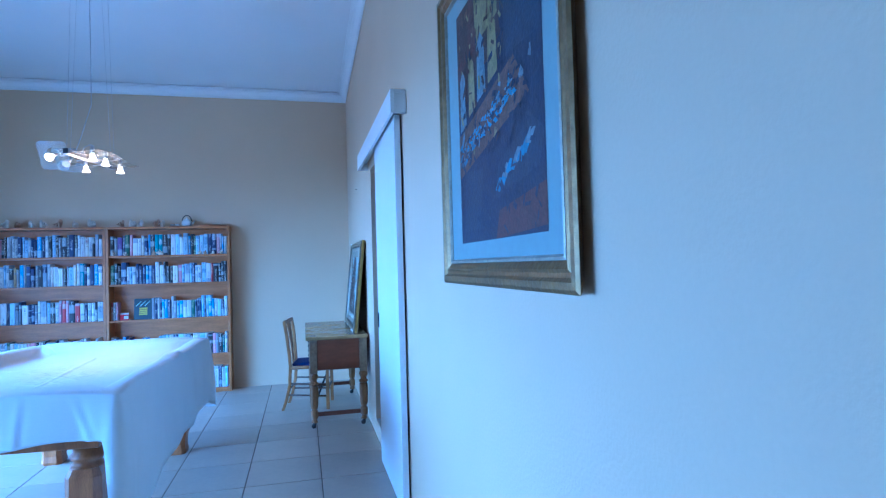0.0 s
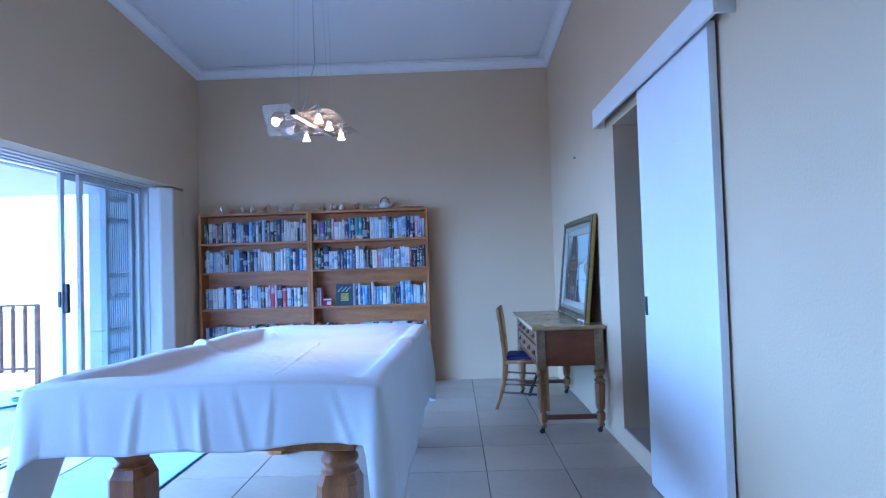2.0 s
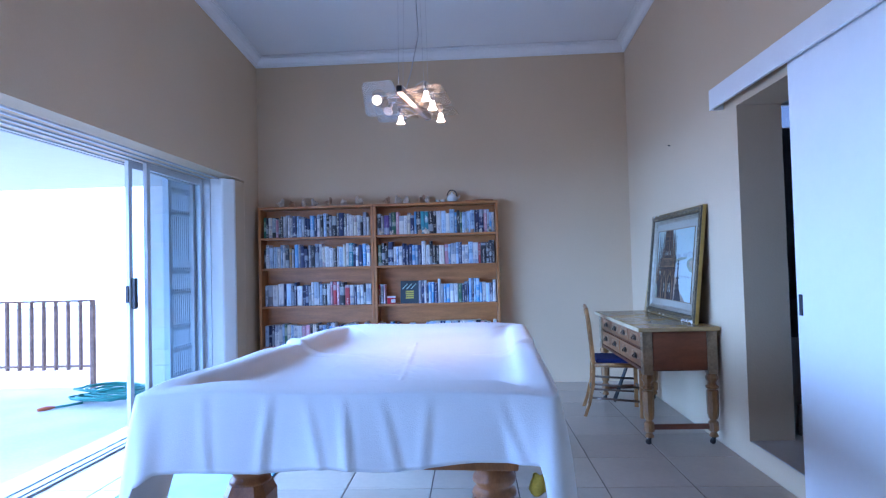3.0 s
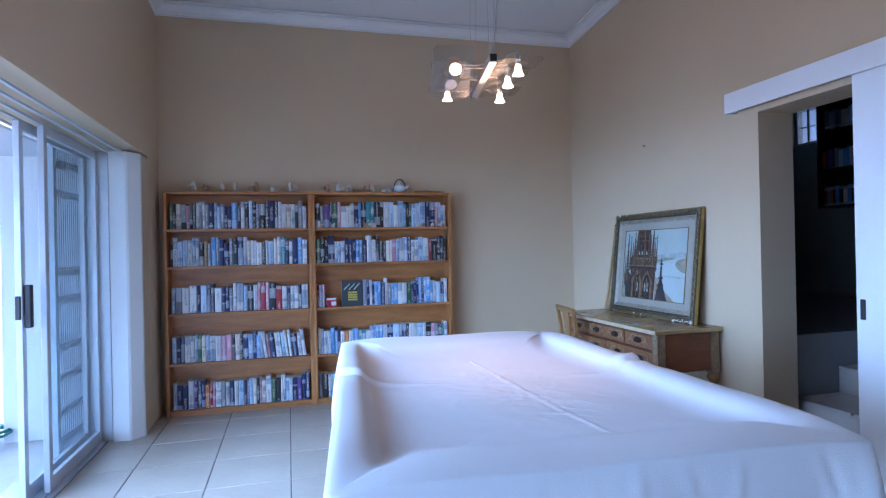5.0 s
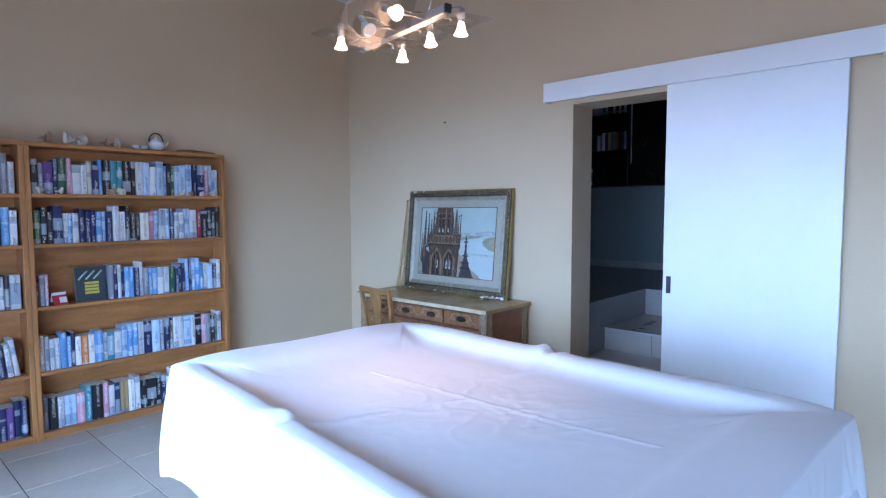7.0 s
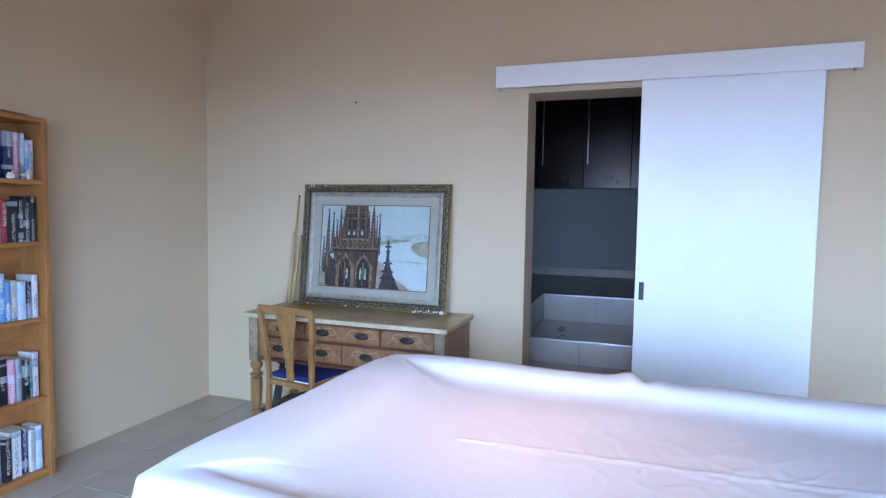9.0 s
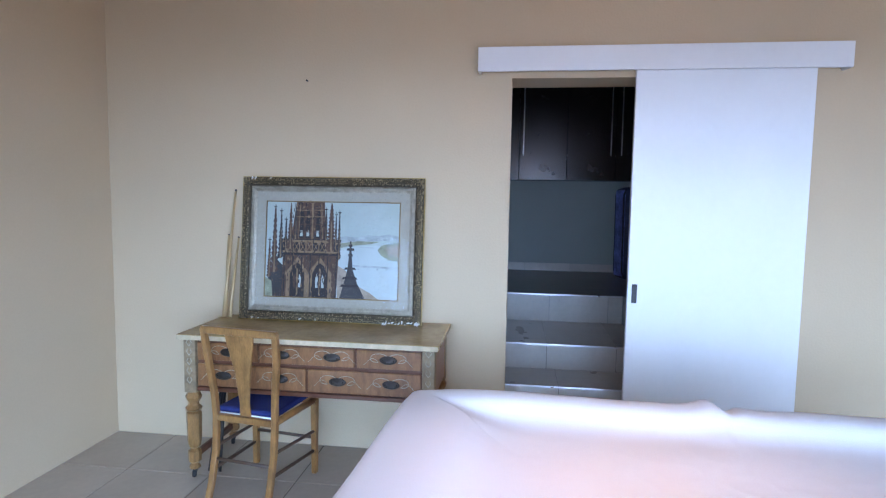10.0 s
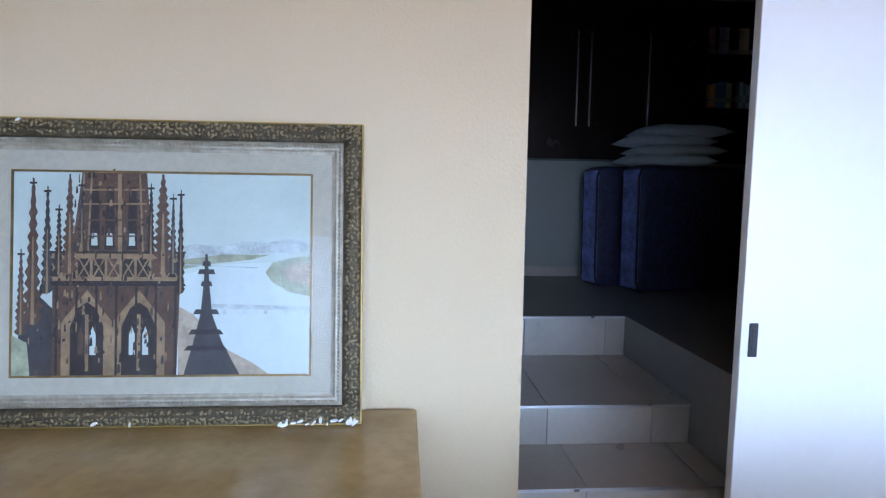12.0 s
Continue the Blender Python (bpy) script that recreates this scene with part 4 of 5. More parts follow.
for y in (DY0 + 0.033, DY1 - 0.033):
    part("stretcher", box((DX0 + 0.06, y - 0.012, 0.1), (DX1 - 0.06, y + 0.012, 0.135), 0.004), DARKRED, dk)

dk.scale = (1, 1, 1.014)

# ---------- chair ----------
CHAIRWOOD = material("worn_chair_wood", (0.30, 0.135, 0.042), 0.4, vary=0.3, scale=8, bump=0.05, bump_scale=50, stretch=(3, 3, 1))
CHAIRDARK = material("dark_chair_rail", (0.09, 0.05, 0.03), 0.45, vary=0.2, scale=12)
BLUESEAT = material("royal_blue_seat", (0.008, 0.022, 0.13), 0.8, vary=0.15, scale=20, bump=0.2, bump_scale=200)
ch = empty("dining_chair", -0.49, 5.50, 0, -9, "worn wooden chair with a blue seat at the desk", "chair")


def bar(points, w, d):
    """A flat bar of the given width (along y) and depth (along x) that follows points."""
    bm_ = bmesh.new()
    rows_ = []
    for p in points:
        ww = p[3] if len(p) > 3 else w
        rows_.append([bm_.verts.new((p[0] + a * d / 2, p[1] + b * ww / 2, p[2])) for a, b in ((-1, -1), (1, -1), (1, 1), (-1, 1))])
    for a, b in zip(rows_, rows_[1:]):
        for i in range(4):
            bm_.faces.new((a[i], a[(i + 1) % 4], b[(i + 1) % 4], b[i]))
    bm_.faces.new(list(reversed(rows_[0])))
    bm_.faces.new(rows_[-1])
    bmesh.ops.bevel(bm_, geom=bm_.edges[:], offset=0.003, segments=1, affect="EDGES")
    return bm_


for sy in (-1, 1):
    prof = [(-0.27, sy * 0.165, 0.0), (-0.235, sy * 0.165, 0.1), (-0.2, sy * 0.165, 0.25), (-0.19, sy * 0.168, 0.42), (-0.195, sy * 0.172, 0.52), (-0.205, sy * 0.182, 0.62), (-0.215, sy * 0.196, 0.74), (-0.235, sy * 0.2, 0.87)]
    part("back_post", bar(prof, 0.03, 0.028), CHAIRWOOD, ch)
    part("front_leg", bar([(0.17, sy * 0.185, 0.0, 0.026), (0.17, sy * 0.185, 0.42, 0.036)], 0.03, 0.032), CHAIRWOOD, ch)
    part("seat_rail", tube([(-0.185, sy * 0.167, 0.415), (0.165, sy * 0.184, 0.415)], 0.018, 8), CHAIRWOOD, ch)
    for z in (0.15, 0.26):
        part("side_stretcher", tube([(-0.215 + 0.05 * (z - 0.15) / 0.11 * 0.4, sy * 0.165, z), (0.17, sy * 0.185, z - 0.02)], 0.009, 8), CHAIRDARK, ch)
part("front_stretcher", tube([(0.17, -0.185, 0.2), (0.17, 0.185, 0.2)], 0.009, 8), CHAIRDARK, ch)
part("back_stretcher", tube([(-0.21, -0.165, 0.2), (-0.21, 0.165, 0.2)], 0.009, 8), CHAIRDARK, ch)
part("back_rail", box((-0.205, -0.153, 0.395), (-0.178, 0.153, 0.428), 0.004), CHAIRWOOD, ch)
part("front_rail", box((0.155, -0.167, 0.395), (0.182, 0.167, 0.428), 0.004), CHAIRWOOD, ch)
part("top_rail", box((-0.247, -0.21, 0.846), (-0.222, 0.21, 0.882), 0.004), CHAIRWOOD, ch)
part("splat", bar([(-0.185, 0, 0.429, 0.06), (-0.192, 0, 0.5, 0.056), (-0.205, 0, 0.65, 0.085), (-0.222, 0, 0.79, 0.145), (-0.232, 0, 0.846, 0.16)], 0.06, 0.012), CHAIRWOOD, ch, "tapered walnut splat")
seat = bmesh.new()
add_box(seat, (-0.175, -0.165, 0.429), (0.172, 0.172, 0.462), 0.014)
st_ = part("seat", seat, BLUESEAT, ch, "royal blue upholstered seat")
part("seat_piping", tube([(-0.178, -0.163, 0.431), (-0.178, 0.166, 0.431)], 0.004, 6), PAINT, st_)

# black folded stand behind the chair
bs = empty("folded_stand", -0.3, 5.86, 0, 0, "black folded metal stand leaning under the desk", "stand")
for dy in (-0.03, 0.0, 0.03):
    part("leg", tube([(-0.14, dy - 0.03, 0.008), (0.05, 0.01 + dy * 0.3, 0.46)], 0.009, 8), BLACK, bs)
part("clamp", box((0.02, -0.02, 0.40), (0.07, 0.04, 0.44), 0.004), BLACK, bs)

# ---------- cues leaning on the wall ----------
CUE = material("pale_ash_cue", (0.50, 0.33, 0.16), 0.35, vary=0.15, scale=6, stretch=(8, 8, 0.6))
for (y0, y1, z1, dark) in ((5.94, 5.9, 1.56, 1), (5.93, 5.95, 1.29, 0), (5.905, 5.885, 1.275, 0)):
    cu = empty("pool_cue", -0.105, y0, 0.7975, 0, "slim wooden pool cue leaning on the desk wall", "cue", "cues on the desk")
    d = Vector((0.093, y1 - y0, z1 - 0.7975))
    part("shaft", tube([d * 0.0, d * 0.25, d * 0.985], [0.014, 0.011, 0.0062], 10), CUE, cu)
    part("tip", tube([d * 0.986, d], 0.006, 10), BLACK, cu, "dark leather tip")

# ---------- pictures ----------


def flat(bm, pts_, w, size, mat=0):
    """A flat patch of paint. pts_: corners in shares of the sheet."""
    f = bm.faces.new([bm.verts.new((p[0] * size[0], p[1] * size[1], w)) for p in pts_])
    if f.normal.z < 0:
        f.normal_flip()
    f.material_index = mat


def paintwork(name, colours, vary=0.25, scale=25):
    return [material(f"{name}_{k}", c, 0.55, vary=vary, scale=scale, bump=0.15, bump_scale=80) for k, c in colours]


def frame_ring(profile, w, h):
    return sweep(profile, [(0, 0, 0), (w, 0, 0), (w, h, 0), (0, h, 0)], closed=True)


GILT = material("tarnished_gilt", (0.20, 0.12, 0.045), 0.4, 0.55, vary=0.3, scale=12, bump=0.2, bump_scale=60)
GILT_SIDE = material("gold_painted_side", (0.36, 0.22, 0.05), 0.4, 0.3, vary=0.2, scale=12)
ORNATE = material("ornate_bronze_plaster", (0.07, 0.052, 0.028), 0.4, 0.3, vary=0.4, scale=40, bump=0.8, bump_scale=110)
SILVER = material("worn_silver_gilt", (0.34, 0.30, 0.23), 0.45, 0.35, vary=0.2, scale=30, bump=0.2, bump_scale=90)
MAT_LINEN = material("linen_mount", (0.37, 0.34, 0.27), 0.9, vary=0.06, scale=60, bump=0.2, bump_scale=300)
MAT_GREEN = material("pale_green_mount", (0.25, 0.30, 0.285), 0.9, vary=0.04, scale=20)
# lighter gilt for raised carving, its highlights put into the colour
CARVED = material("highlight_gilt_carving", (0.25, 0.185, 0.10), 0.35, 0.45, vary=0.35, scale=50)
CHIP = material("bare_white_plaster", (0.75, 0.74, 0.70), 0.9, vary=0.1, scale=60)

PW, PH = 1.09, 0.838
ca = empty("leaning_picture", 0, 0, 0, 0, "ornate framed cathedral watercolour leaning on the wall", "picture")
base_m = Matrix(((0, 0, -1, -0.098), (-1, 0, 0, 5.835), (0, 1, 0, 0.7978), (0, 0, 0, 1)))
ca.matrix_world = base_m @ Matrix.Rotation(radians(-6.0), 4, "X")
fr = part("frame", frame_ring([(0, 0), (0, 0.026), (0.006, 0.034), (0.03, 0.038), (0.046, 0.03), (0.05, 0.024), (0.05, 0)], PW, PH), ORNATE, ca, "dark carved frame")
part("gilt_side", frame_ring([(-0.004, 0), (-0.004, 0.024), (-0.0005, 0.024), (-0.0005, 0)], PW, PH), GILT_SIDE, fr, "gold painted side")
rr = random.Random(3)
bm = bmesh.new()
n_side = {0: 92, 1: 70}
for side in range(4):
    L = PW if side % 2 == 0 else PH
    for k in range(n_side[side % 2]):
        for row_ in (0.010, 0.022, 0.034):
            t = (k + 0.5 + rr.uniform(-0.25, 0.25)) / n_side[side % 2] * L
            d = row_ + rr.uniform(-0.005, 0.005)
            p = ((t, d), (PW - d, t), (t, PH - d), (d, t))[side]
            r = rr.uniform(0.0035, 0.006)
            m = pose(p[0], p[1], 0.034, 0, 0, rr.uniform(0, 180)) @ Matrix.Diagonal((1.5, 0.8, 0.9, 1))
            add_lathe(bm, [(r, 0), (r * 0.8, r * 0.6), (r * 0.2, r)], 6, m)
tagged(part("carving", bm, CARVED, fr), kind="stuff")
part("inner_slip", frame_ring([(0.051, 0.0), (0.051, 0.022), (0.058, 0.026), (0.064, 0.02), (0.07, 0.02), (0.076, 0.015), (0.083, 0.013), (0.083, 0.0)], PW, PH), SILVER, fr, "silver beaded slip")
bm = bmesh.new()
for side in range(4):
    L = (PW if side % 2 == 0 else PH) - 0.12
    for k in range(int(L / 0.011)):
        t = 0.06 + k * 0.011
        p = ((t, 0.061), (PW - 0.061, t), (t, PH - 0.061), (0.061, t))[side]
        add_lathe(bm, [(0.0042, 0.0), (0.003, 0.003), (0.001, 0.004)], 5, pose(p[0], p[1], 0.0225))
tagged(part("beading", bm, SILVER, fr), kind="stuff")
bm = bmesh.new()
for k in range(26):
    u = rr.choice((rr.uniform(0.75, 1.0), rr.uniform(0.02, 0.6))) if k else 0.9
    if k < 12:
        p = (PW * (0.80 + 0.017 * k), rr.uniform(0.002, 0.014))
    elif k < 22:
        p = (PW * u, rr.uniform(0.0, 0.012))
    else:
        p = (PW * rr.uniform(0.05, 0.25), PH - 0.006)
    ww = rr.uniform(0.004, 0.010)
    add_lathe(bm, [(ww, 0), (ww * 0.8, 0.004)], 7, pose(p[0], p[1], 0.0375, 0, 0, rr.uniform(0, 90)) @ Matrix.Diagonal((1.3, 0.55, 1, 1)))
tagged(part("chipped_plaster", bm, CHIP, fr, "bare white chipped plaster"), kind="stuff")
bm = box((0.07, 0.07, 0.002), (PW - 0.07, PH - 0.07, 0.01))
part("mount", bm, MAT_LINEN, ca, "grey linen mount")
AX, AY, AW, AH = 0.147, 0.137, 0.80, 0.558
part("art_fillet", sweep([(-0.006, 0), (-0.006, 0.004), (0, 0.004), (0, 0)], [(AX, AY, 0.0101), (AX + AW, AY, 0.0101), (AX + AW, AY + AH, 0.0101), (AX, AY + AH, 0.0101)], closed=True), GILT, ca)
ART = paintwork("watercolour", [("sky", (0.50, 0.55, 0.55)), ("river", (0.52, 0.60, 0.63)), ("haze", (0.33, 0.38, 0.37)), ("bank", (0.24, 0.26, 0.17)), ("stone", (0.078, 0.038, 0.024)),
                                ("stone_light", (0.22, 0.135, 0.07)), ("dark", (0.02, 0.014, 0.014)), ("spire", (0.035, 0.032, 0.034)), ("rose", (0.32, 0.25, 0.18))])
for k in (0, 1):
    ART[k] = material("watercolour_wash", ((0.38, 0.46, 0.42), (0.42, 0.50, 0.48))[k], 0.6, vary=0.06, scale=5)
SKY_, RIVER_, HAZE_, BANK_, STONE_, LIGHT_, DARK_, SPIRE_, ROSE_ = range(9)
sz = (AW, AH)
bm = bmesh.new()
flat(bm, [(0, 0), (1, 0), (1, 1), (0, 1)], 0.0110, sz, SKY_)
flat(bm, [(0.4, 0), (1, 0), (1, 0.5), (0.86, 0.56), (0.7, 0.55), (0.57, 0.5), (0.4, 0.45)], 0.0112, sz, RIVER_)
flat(bm, [(0.5, 0.55), (0.6, 0.585), (0.75, 0.6), (0.9, 0.61), (1, 0.6), (1, 0.655), (0.93, 0.68), (0.85, 0.66), (0.76, 0.665), (0.7, 0.64), (0.6, 0.65), (0.5, 0.62)], 0.0114, sz, HAZE_)
flat(bm, [(0.55, 0.52), (0.65, 0.55), (0.8, 0.575), (0.86, 0.6), (0.7, 0.6), (0.55, 0.57)], 0.0116, sz, BANK_)
flat(bm, [(1, 0.39), (0.93, 0.41), (0.87, 0.46), (0.845, 0.51), (0.87, 0.56), (0.94, 0.585), (1, 0.6)], 0.0116, sz, BANK_)
flat(bm, [(1, 0.44), (0.93, 0.47), (0.9, 0.52), (0.93, 0.55), (1, 0.56)], 0.0118, sz, ROSE_)
# bridges
flat(bm, [(0.66, 0.33), (1, 0.318), (1, 0.34), (0.66, 0.352)], 0.0118, sz, HAZE_)
for k in range(5):
    x = 0.70 + 0.07 * k
    flat(bm, [(x, 0.3), (x + 0.012, 0.3), (x + 0.014, 0.34), (x - 0.002, 0.34)], 0.0119, sz, HAZE_)
flat(bm, [(0.57, 0.545), (0.82, 0.53), (0.82, 0.536), (0.57, 0.551)], 0.0119, sz, HAZE_)
flat(bm, [(0.55, 0.0), (0.86, 0.0), (0.8, 0.06), (0.72, 0.12), (0.6, 0.3), (0.55, 0.34)], 0.0120, sz, ROSE_)
# tower
flat(bm, [(0.13, 0), (0.545, 0), (0.555, 0.46), (0.13, 0.46)], 0.0122, sz, STONE_)
flat(bm, [(0.02, 0), (0.13, 0), (0.13, 0.33), (0.08, 0.4), (0.02, 0.26)], 0.0122, sz, SPIRE_)
flat(bm, [(0.1, 0.46), (0.56, 0.46), (0.57, 0.6), (0.1, 0.6)], 0.0124, sz, LIGHT_)
flat(bm, [(0.19, 0.6), (0.46, 0.6), (0.44, 1), (0.225, 1)], 0.0122, sz, STONE_)
for k in range(9):
    x = 0.115 + 0.049 * k
    flat(bm, [(x, 0.485), (x + 0.04, 0.485), (x + 0.04, 0.575), (x, 0.575)], 0.0126, sz, (DARK_, STONE_)[k % 3 == 1])
    for s_ in (0, 1):
        xa, xb = (x, x + 0.036) if s_ else (x + 0.036, x)
        flat(bm, [(xa, 0.485), (xa + 0.006, 0.485), (xb + 0.006, 0.575), (xb, 0.575)], 0.0127 + 0.00003 * s_, sz, LIGHT_)
flat(bm, [(0.09, 0.44), (0.575, 0.44), (0.565, 0.465), (0.1, 0.465)], 0.0127, sz, DARK_)
flat(bm, [(0.1, 0.6), (0.57, 0.6), (0.575, 0.612), (0.095, 0.612)], 0.0127, sz, DARK_)
for k in range(7):
    x = 0.14 + 0.066 * k
    flat(bm, [(x, 0.0), (x + 0.008, 0.0), (x + 0.008, 0.44), (x, 0.44)], 0.01262, sz, DARK_)
for x0, x1 in ((0.19, 0.3), (0.36, 0.475)):
    xm = (x0 + x1) / 2
    flat(bm, [(x0 - 0.03, 0), (x1 + 0.03, 0), (x1 + 0.03, 0.26), (xm, 0.42), (x0 - 0.03, 0.26)], 0.0124, sz, LIGHT_)
    flat(bm, [(x0, 0), (x1, 0), (x1, 0.24), (xm + 0.03, 0.33), (xm, 0.36), (xm - 0.03, 0.33), (x0, 0.24)], 0.0126, sz, DARK_)
    flat(bm, [(xm - 0.006, 0.02), (xm + 0.006, 0.02), (xm + 0.006, 0.3), (xm - 0.006, 0.3)], 0.0128, sz, LIGHT_)
    for xx in (x0 + 0.025, x1 - 0.045):
        flat(bm, [(xx, 0.1), (xx + 0.02, 0.1), (xx + 0.02, 0.2), (xx + 0.01, 0.24), (xx, 0.2)], 0.0128, sz, (SKY_, STONE_)[xx < 0.25])
for x0 in (0.25, 0.30, 0.375):
    flat(bm, [(x0, 0.62), (x0 + 0.035, 0.62), (x0 + 0.03, 0.93), (x0 + 0.006, 0.93)], 0.0126, sz, DARK_)
    flat(bm, [(x0 + 0.006, 0.64), (x0 + 0.028, 0.64), (x0 + 0.026, 0.7), (x0 + 0.008, 0.7)], 0.0128, sz, SKY_)
rr = random.Random(5)
PINNACLES = ((0.065, 0.25, 0.97, 0.05), (0.112, 0.4, 0.93, 0.034), (0.15, 0.5, 0.84, 0.026), (0.185, 0.5, 0.99, 0.044), (0.225, 0.62, 0.96, 0.022),
             (0.455, 0.6, 0.95, 0.024), (0.495, 0.5, 1.0, 0.06), (0.53, 0.5, 0.9, 0.022), (0.556, 0.4, 0.92, 0.026), (0.028, 0.2, 0.62, 0.03))
for k, (x0, z0, z1, w_) in enumerate(PINNACLES):
    n_ = 13
    edge_l, edge_r = [], []
    for j in range(n_ * 2):
        t = j / (n_ * 2 - 1)
        q = w_ * (0.42 * (1 - t) ** 0.8 + 0.05) * (1.45 if j % 2 else 0.8) * rr.uniform(0.85, 1.15)
        zz = z0 + (min(z1, 0.995) - z0) * t
        edge_l.append((x0 - q, zz))
        edge_r.append((x0 + q, zz + 0.006 * (t < 0.95)))
    flat(bm, edge_r + edge_l[::-1], 0.0129 + 0.0001 * k, sz, (STONE_, SPIRE_, DARK_)[k % 3])
    flat(bm, [(x0 - w_ * 0.10, z0), (x0 + w_ * 0.16, z0), (x0 + w_ * 0.06, z0 + (z1 - z0) * 0.6), (x0 - w_ * 0.02, z0 + (z1 - z0) * 0.6)], 0.0140, sz, LIGHT_)
    if z1 < 0.99:
        flat(bm, [(x0 - 0.012, z1 - 0.03), (x0 + 0.012, z1 - 0.03), (x0 + 0.012, z1 - 0.02), (x0 - 0.012, z1 - 0.02)], 0.0141, sz, DARK_)
for x in (0.215, 0.243, 0.345, 0.352, 0.425):
    flat(bm, [(x, 0.61), (x + 0.007, 0.61), (x + 0.006 + (0.33 - x) * 0.12, 0.995), (x + (0.33 - x) * 0.12, 0.995)], 0.01285, sz, LIGHT_)
for z in (0.68, 0.76, 0.84, 0.91):
    flat(bm, [(0.22, z), (0.44, z + 0.004), (0.44, z + 0.012), (0.22, z + 0.008)], 0.01288, sz, (STONE_, LIGHT_)[z > 0.8])
flat(bm, [(0.0, 0.0), (0.06, 0.0), (0.05, 0.16), (0.0, 0.2)], 0.0139, sz, BANK_)
rr = random.Random(21)
for k in range(330):
    x, z = rr.uniform(0.05, 0.54), rr.uniform(0.0, 0.98)
    if z > 0.6 and not 0.2 < x < 0.45:
        continue
    a, b = rr.uniform(0.002, 0.006), rr.uniform(0.01, 0.05)
    flat(bm, [(x - a, z), (x + a, z + 0.004), (x + a * 0.6, z + b), (x - a * 0.7, z + b * 0.9)], 0.01305 + 0.000004 * k, sz, rr.choice((STONE_, LIGHT_, DARK_, DARK_, SPIRE_, DARK_)))
flat(bm, [(0.57, 0), (0.76, 0), (0.7, 0.16), (0.665, 0.3), (0.655, 0.45), (0.648, 0.6), (0.64, 0.6), (0.635, 0.45), (0.625, 0.3), (0.6, 0.15)], 0.0140, sz, SPIRE_)
for zz, q in ((0.5, 0.03), (0.44, 0.02), (0.3, 0.045), (0.2, 0.06), (0.12, 0.075), (0.54, 0.015)):
    flat(bm, [(0.645 - q, zz), (0.645 + q, zz), (0.645 + q * 0.8, zz + 0.025), (0.645 - q * 0.8, zz + 0.025)], 0.0142, sz, (SPIRE_, DARK_)[zz < 0.3])
bmesh.ops.recalc_face_normals(bm, faces=bm.faces[:])
for f in bm.faces:
    if f.normal.z < 0:
        f.normal_flip()
art = part("artwork", bm, ART, ca, "watercolour of a gothic tower above a river")
art.location = (AX, AY, 0)
gl = part("glazing", box((0.08, 0.08, 0.0165), (PW - 0.08, PH - 0.08, 0.0180)), glass("picture_glass", (1, 1, 1), 0.02, 0.993), ca)
gl.visible_shadow = False

# large framed painting on the wall
QW, QH = 1.112, 1.09
pa = empty("wall_painting", 0, 0, 0, 0, "gilt framed dark still life painting on the wall", "painting")
pa.matrix_world = Matrix(((0, 0, -1, -0.004), (-1, 0, 0, 1.652), (0, 1, 0, 1.325), (0, 0, 0, 1)))
pf = part("frame", frame_ring([(0.034, 0), (0.005, 0.021), (0, 0.027), (0.01, 0.033), (0.026, 0.034), (0.034, 0.026), (0.045, 0.024), (0.053, 0.028), (0.06, 0.024), (0.072, 0.016), (0.072, 0)], QW, QH), GILT, pa, "stepped gilt frame")
part("slip", frame_ring([(0.073, 0), (0.073, 0.02), (0.08, 0.022), (0.086, 0.014), (0.086, 0)], QW, QH), SILVER, pf)
part("mount", box((0.07, 0.07, 0.002), (QW - 0.07, QH - 0.07, 0.012)), MAT_GREEN, pa, "pale green mount")
OIL = paintwork("oil", [("navy", (0.010, 0.016, 0.042)), ("brown", (0.045, 0.022, 0.018)), ("yellow", (0.2, 0.16, 0.06)), ("red", (0.07, 0.022, 0.018)), ("pale", (0.12, 0.165, 0.19)), ("cyan", (0.045, 0.165, 0.25)), ("tray", (0.10, 0.048, 0.03)), ("slate", (0.018, 0.026, 0.05))], 0.3, 30)
BX, BY, BW, BH = 0.215, 0.14, 0.725, 0.80
bm = bmesh.new()
s2 = (BW, BH)
flat(bm, [(0, 0), (1, 0), (1, 1), (0, 1)], 0.013, s2, 0)
flat(bm, [(0, 0.55), (0.62, 0.72), (0.6, 1), (0, 1)], 0.0132, s2, 1)
flat(bm, [(0.3, 0.78), (0.58, 0.8), (0.6, 1), (0.28, 1)], 0.0134, s2, 2)
flat(bm, [(0.17, 0.76), (0.29, 0.77), (0.27, 1), (0.2, 1)], 0.0134, s2, 3)
flat(bm, [(0.0, 0.72), (0.16, 0.76), (0.14, 0.8), (0.0, 0.77)], 0.0134, s2, 3)
for k, (x, z, w_, h_) in enumerate(((0.03, 0.48, 0.1, 0.22), (0.17, 0.52, 0.1, 0.2), (0.3, 0.55, 0.12, 0.22), (0.45, 0.58, 0.12, 0.2))):
    flat(bm, [(x, z), (x + w_, z + 0.02), (x + w_ * 0.9, z + h_), (x + w_ * 0.5, z + h_ + 0.04), (x + w_ * 0.1, z + h_)], 0.0136, s2, (4, 2, 4, 2)[k])
flat(bm, [(0.64, 0.62), (0.98, 0.6), (1, 1), (0.66, 1)], 0.0134, s2, 7)
flat(bm, [(0, 0.28), (0.88, 0.44), (0.74, 0.6), (0.0, 0.46)], 0.0138, s2, 6)
rr = random.Random(12)
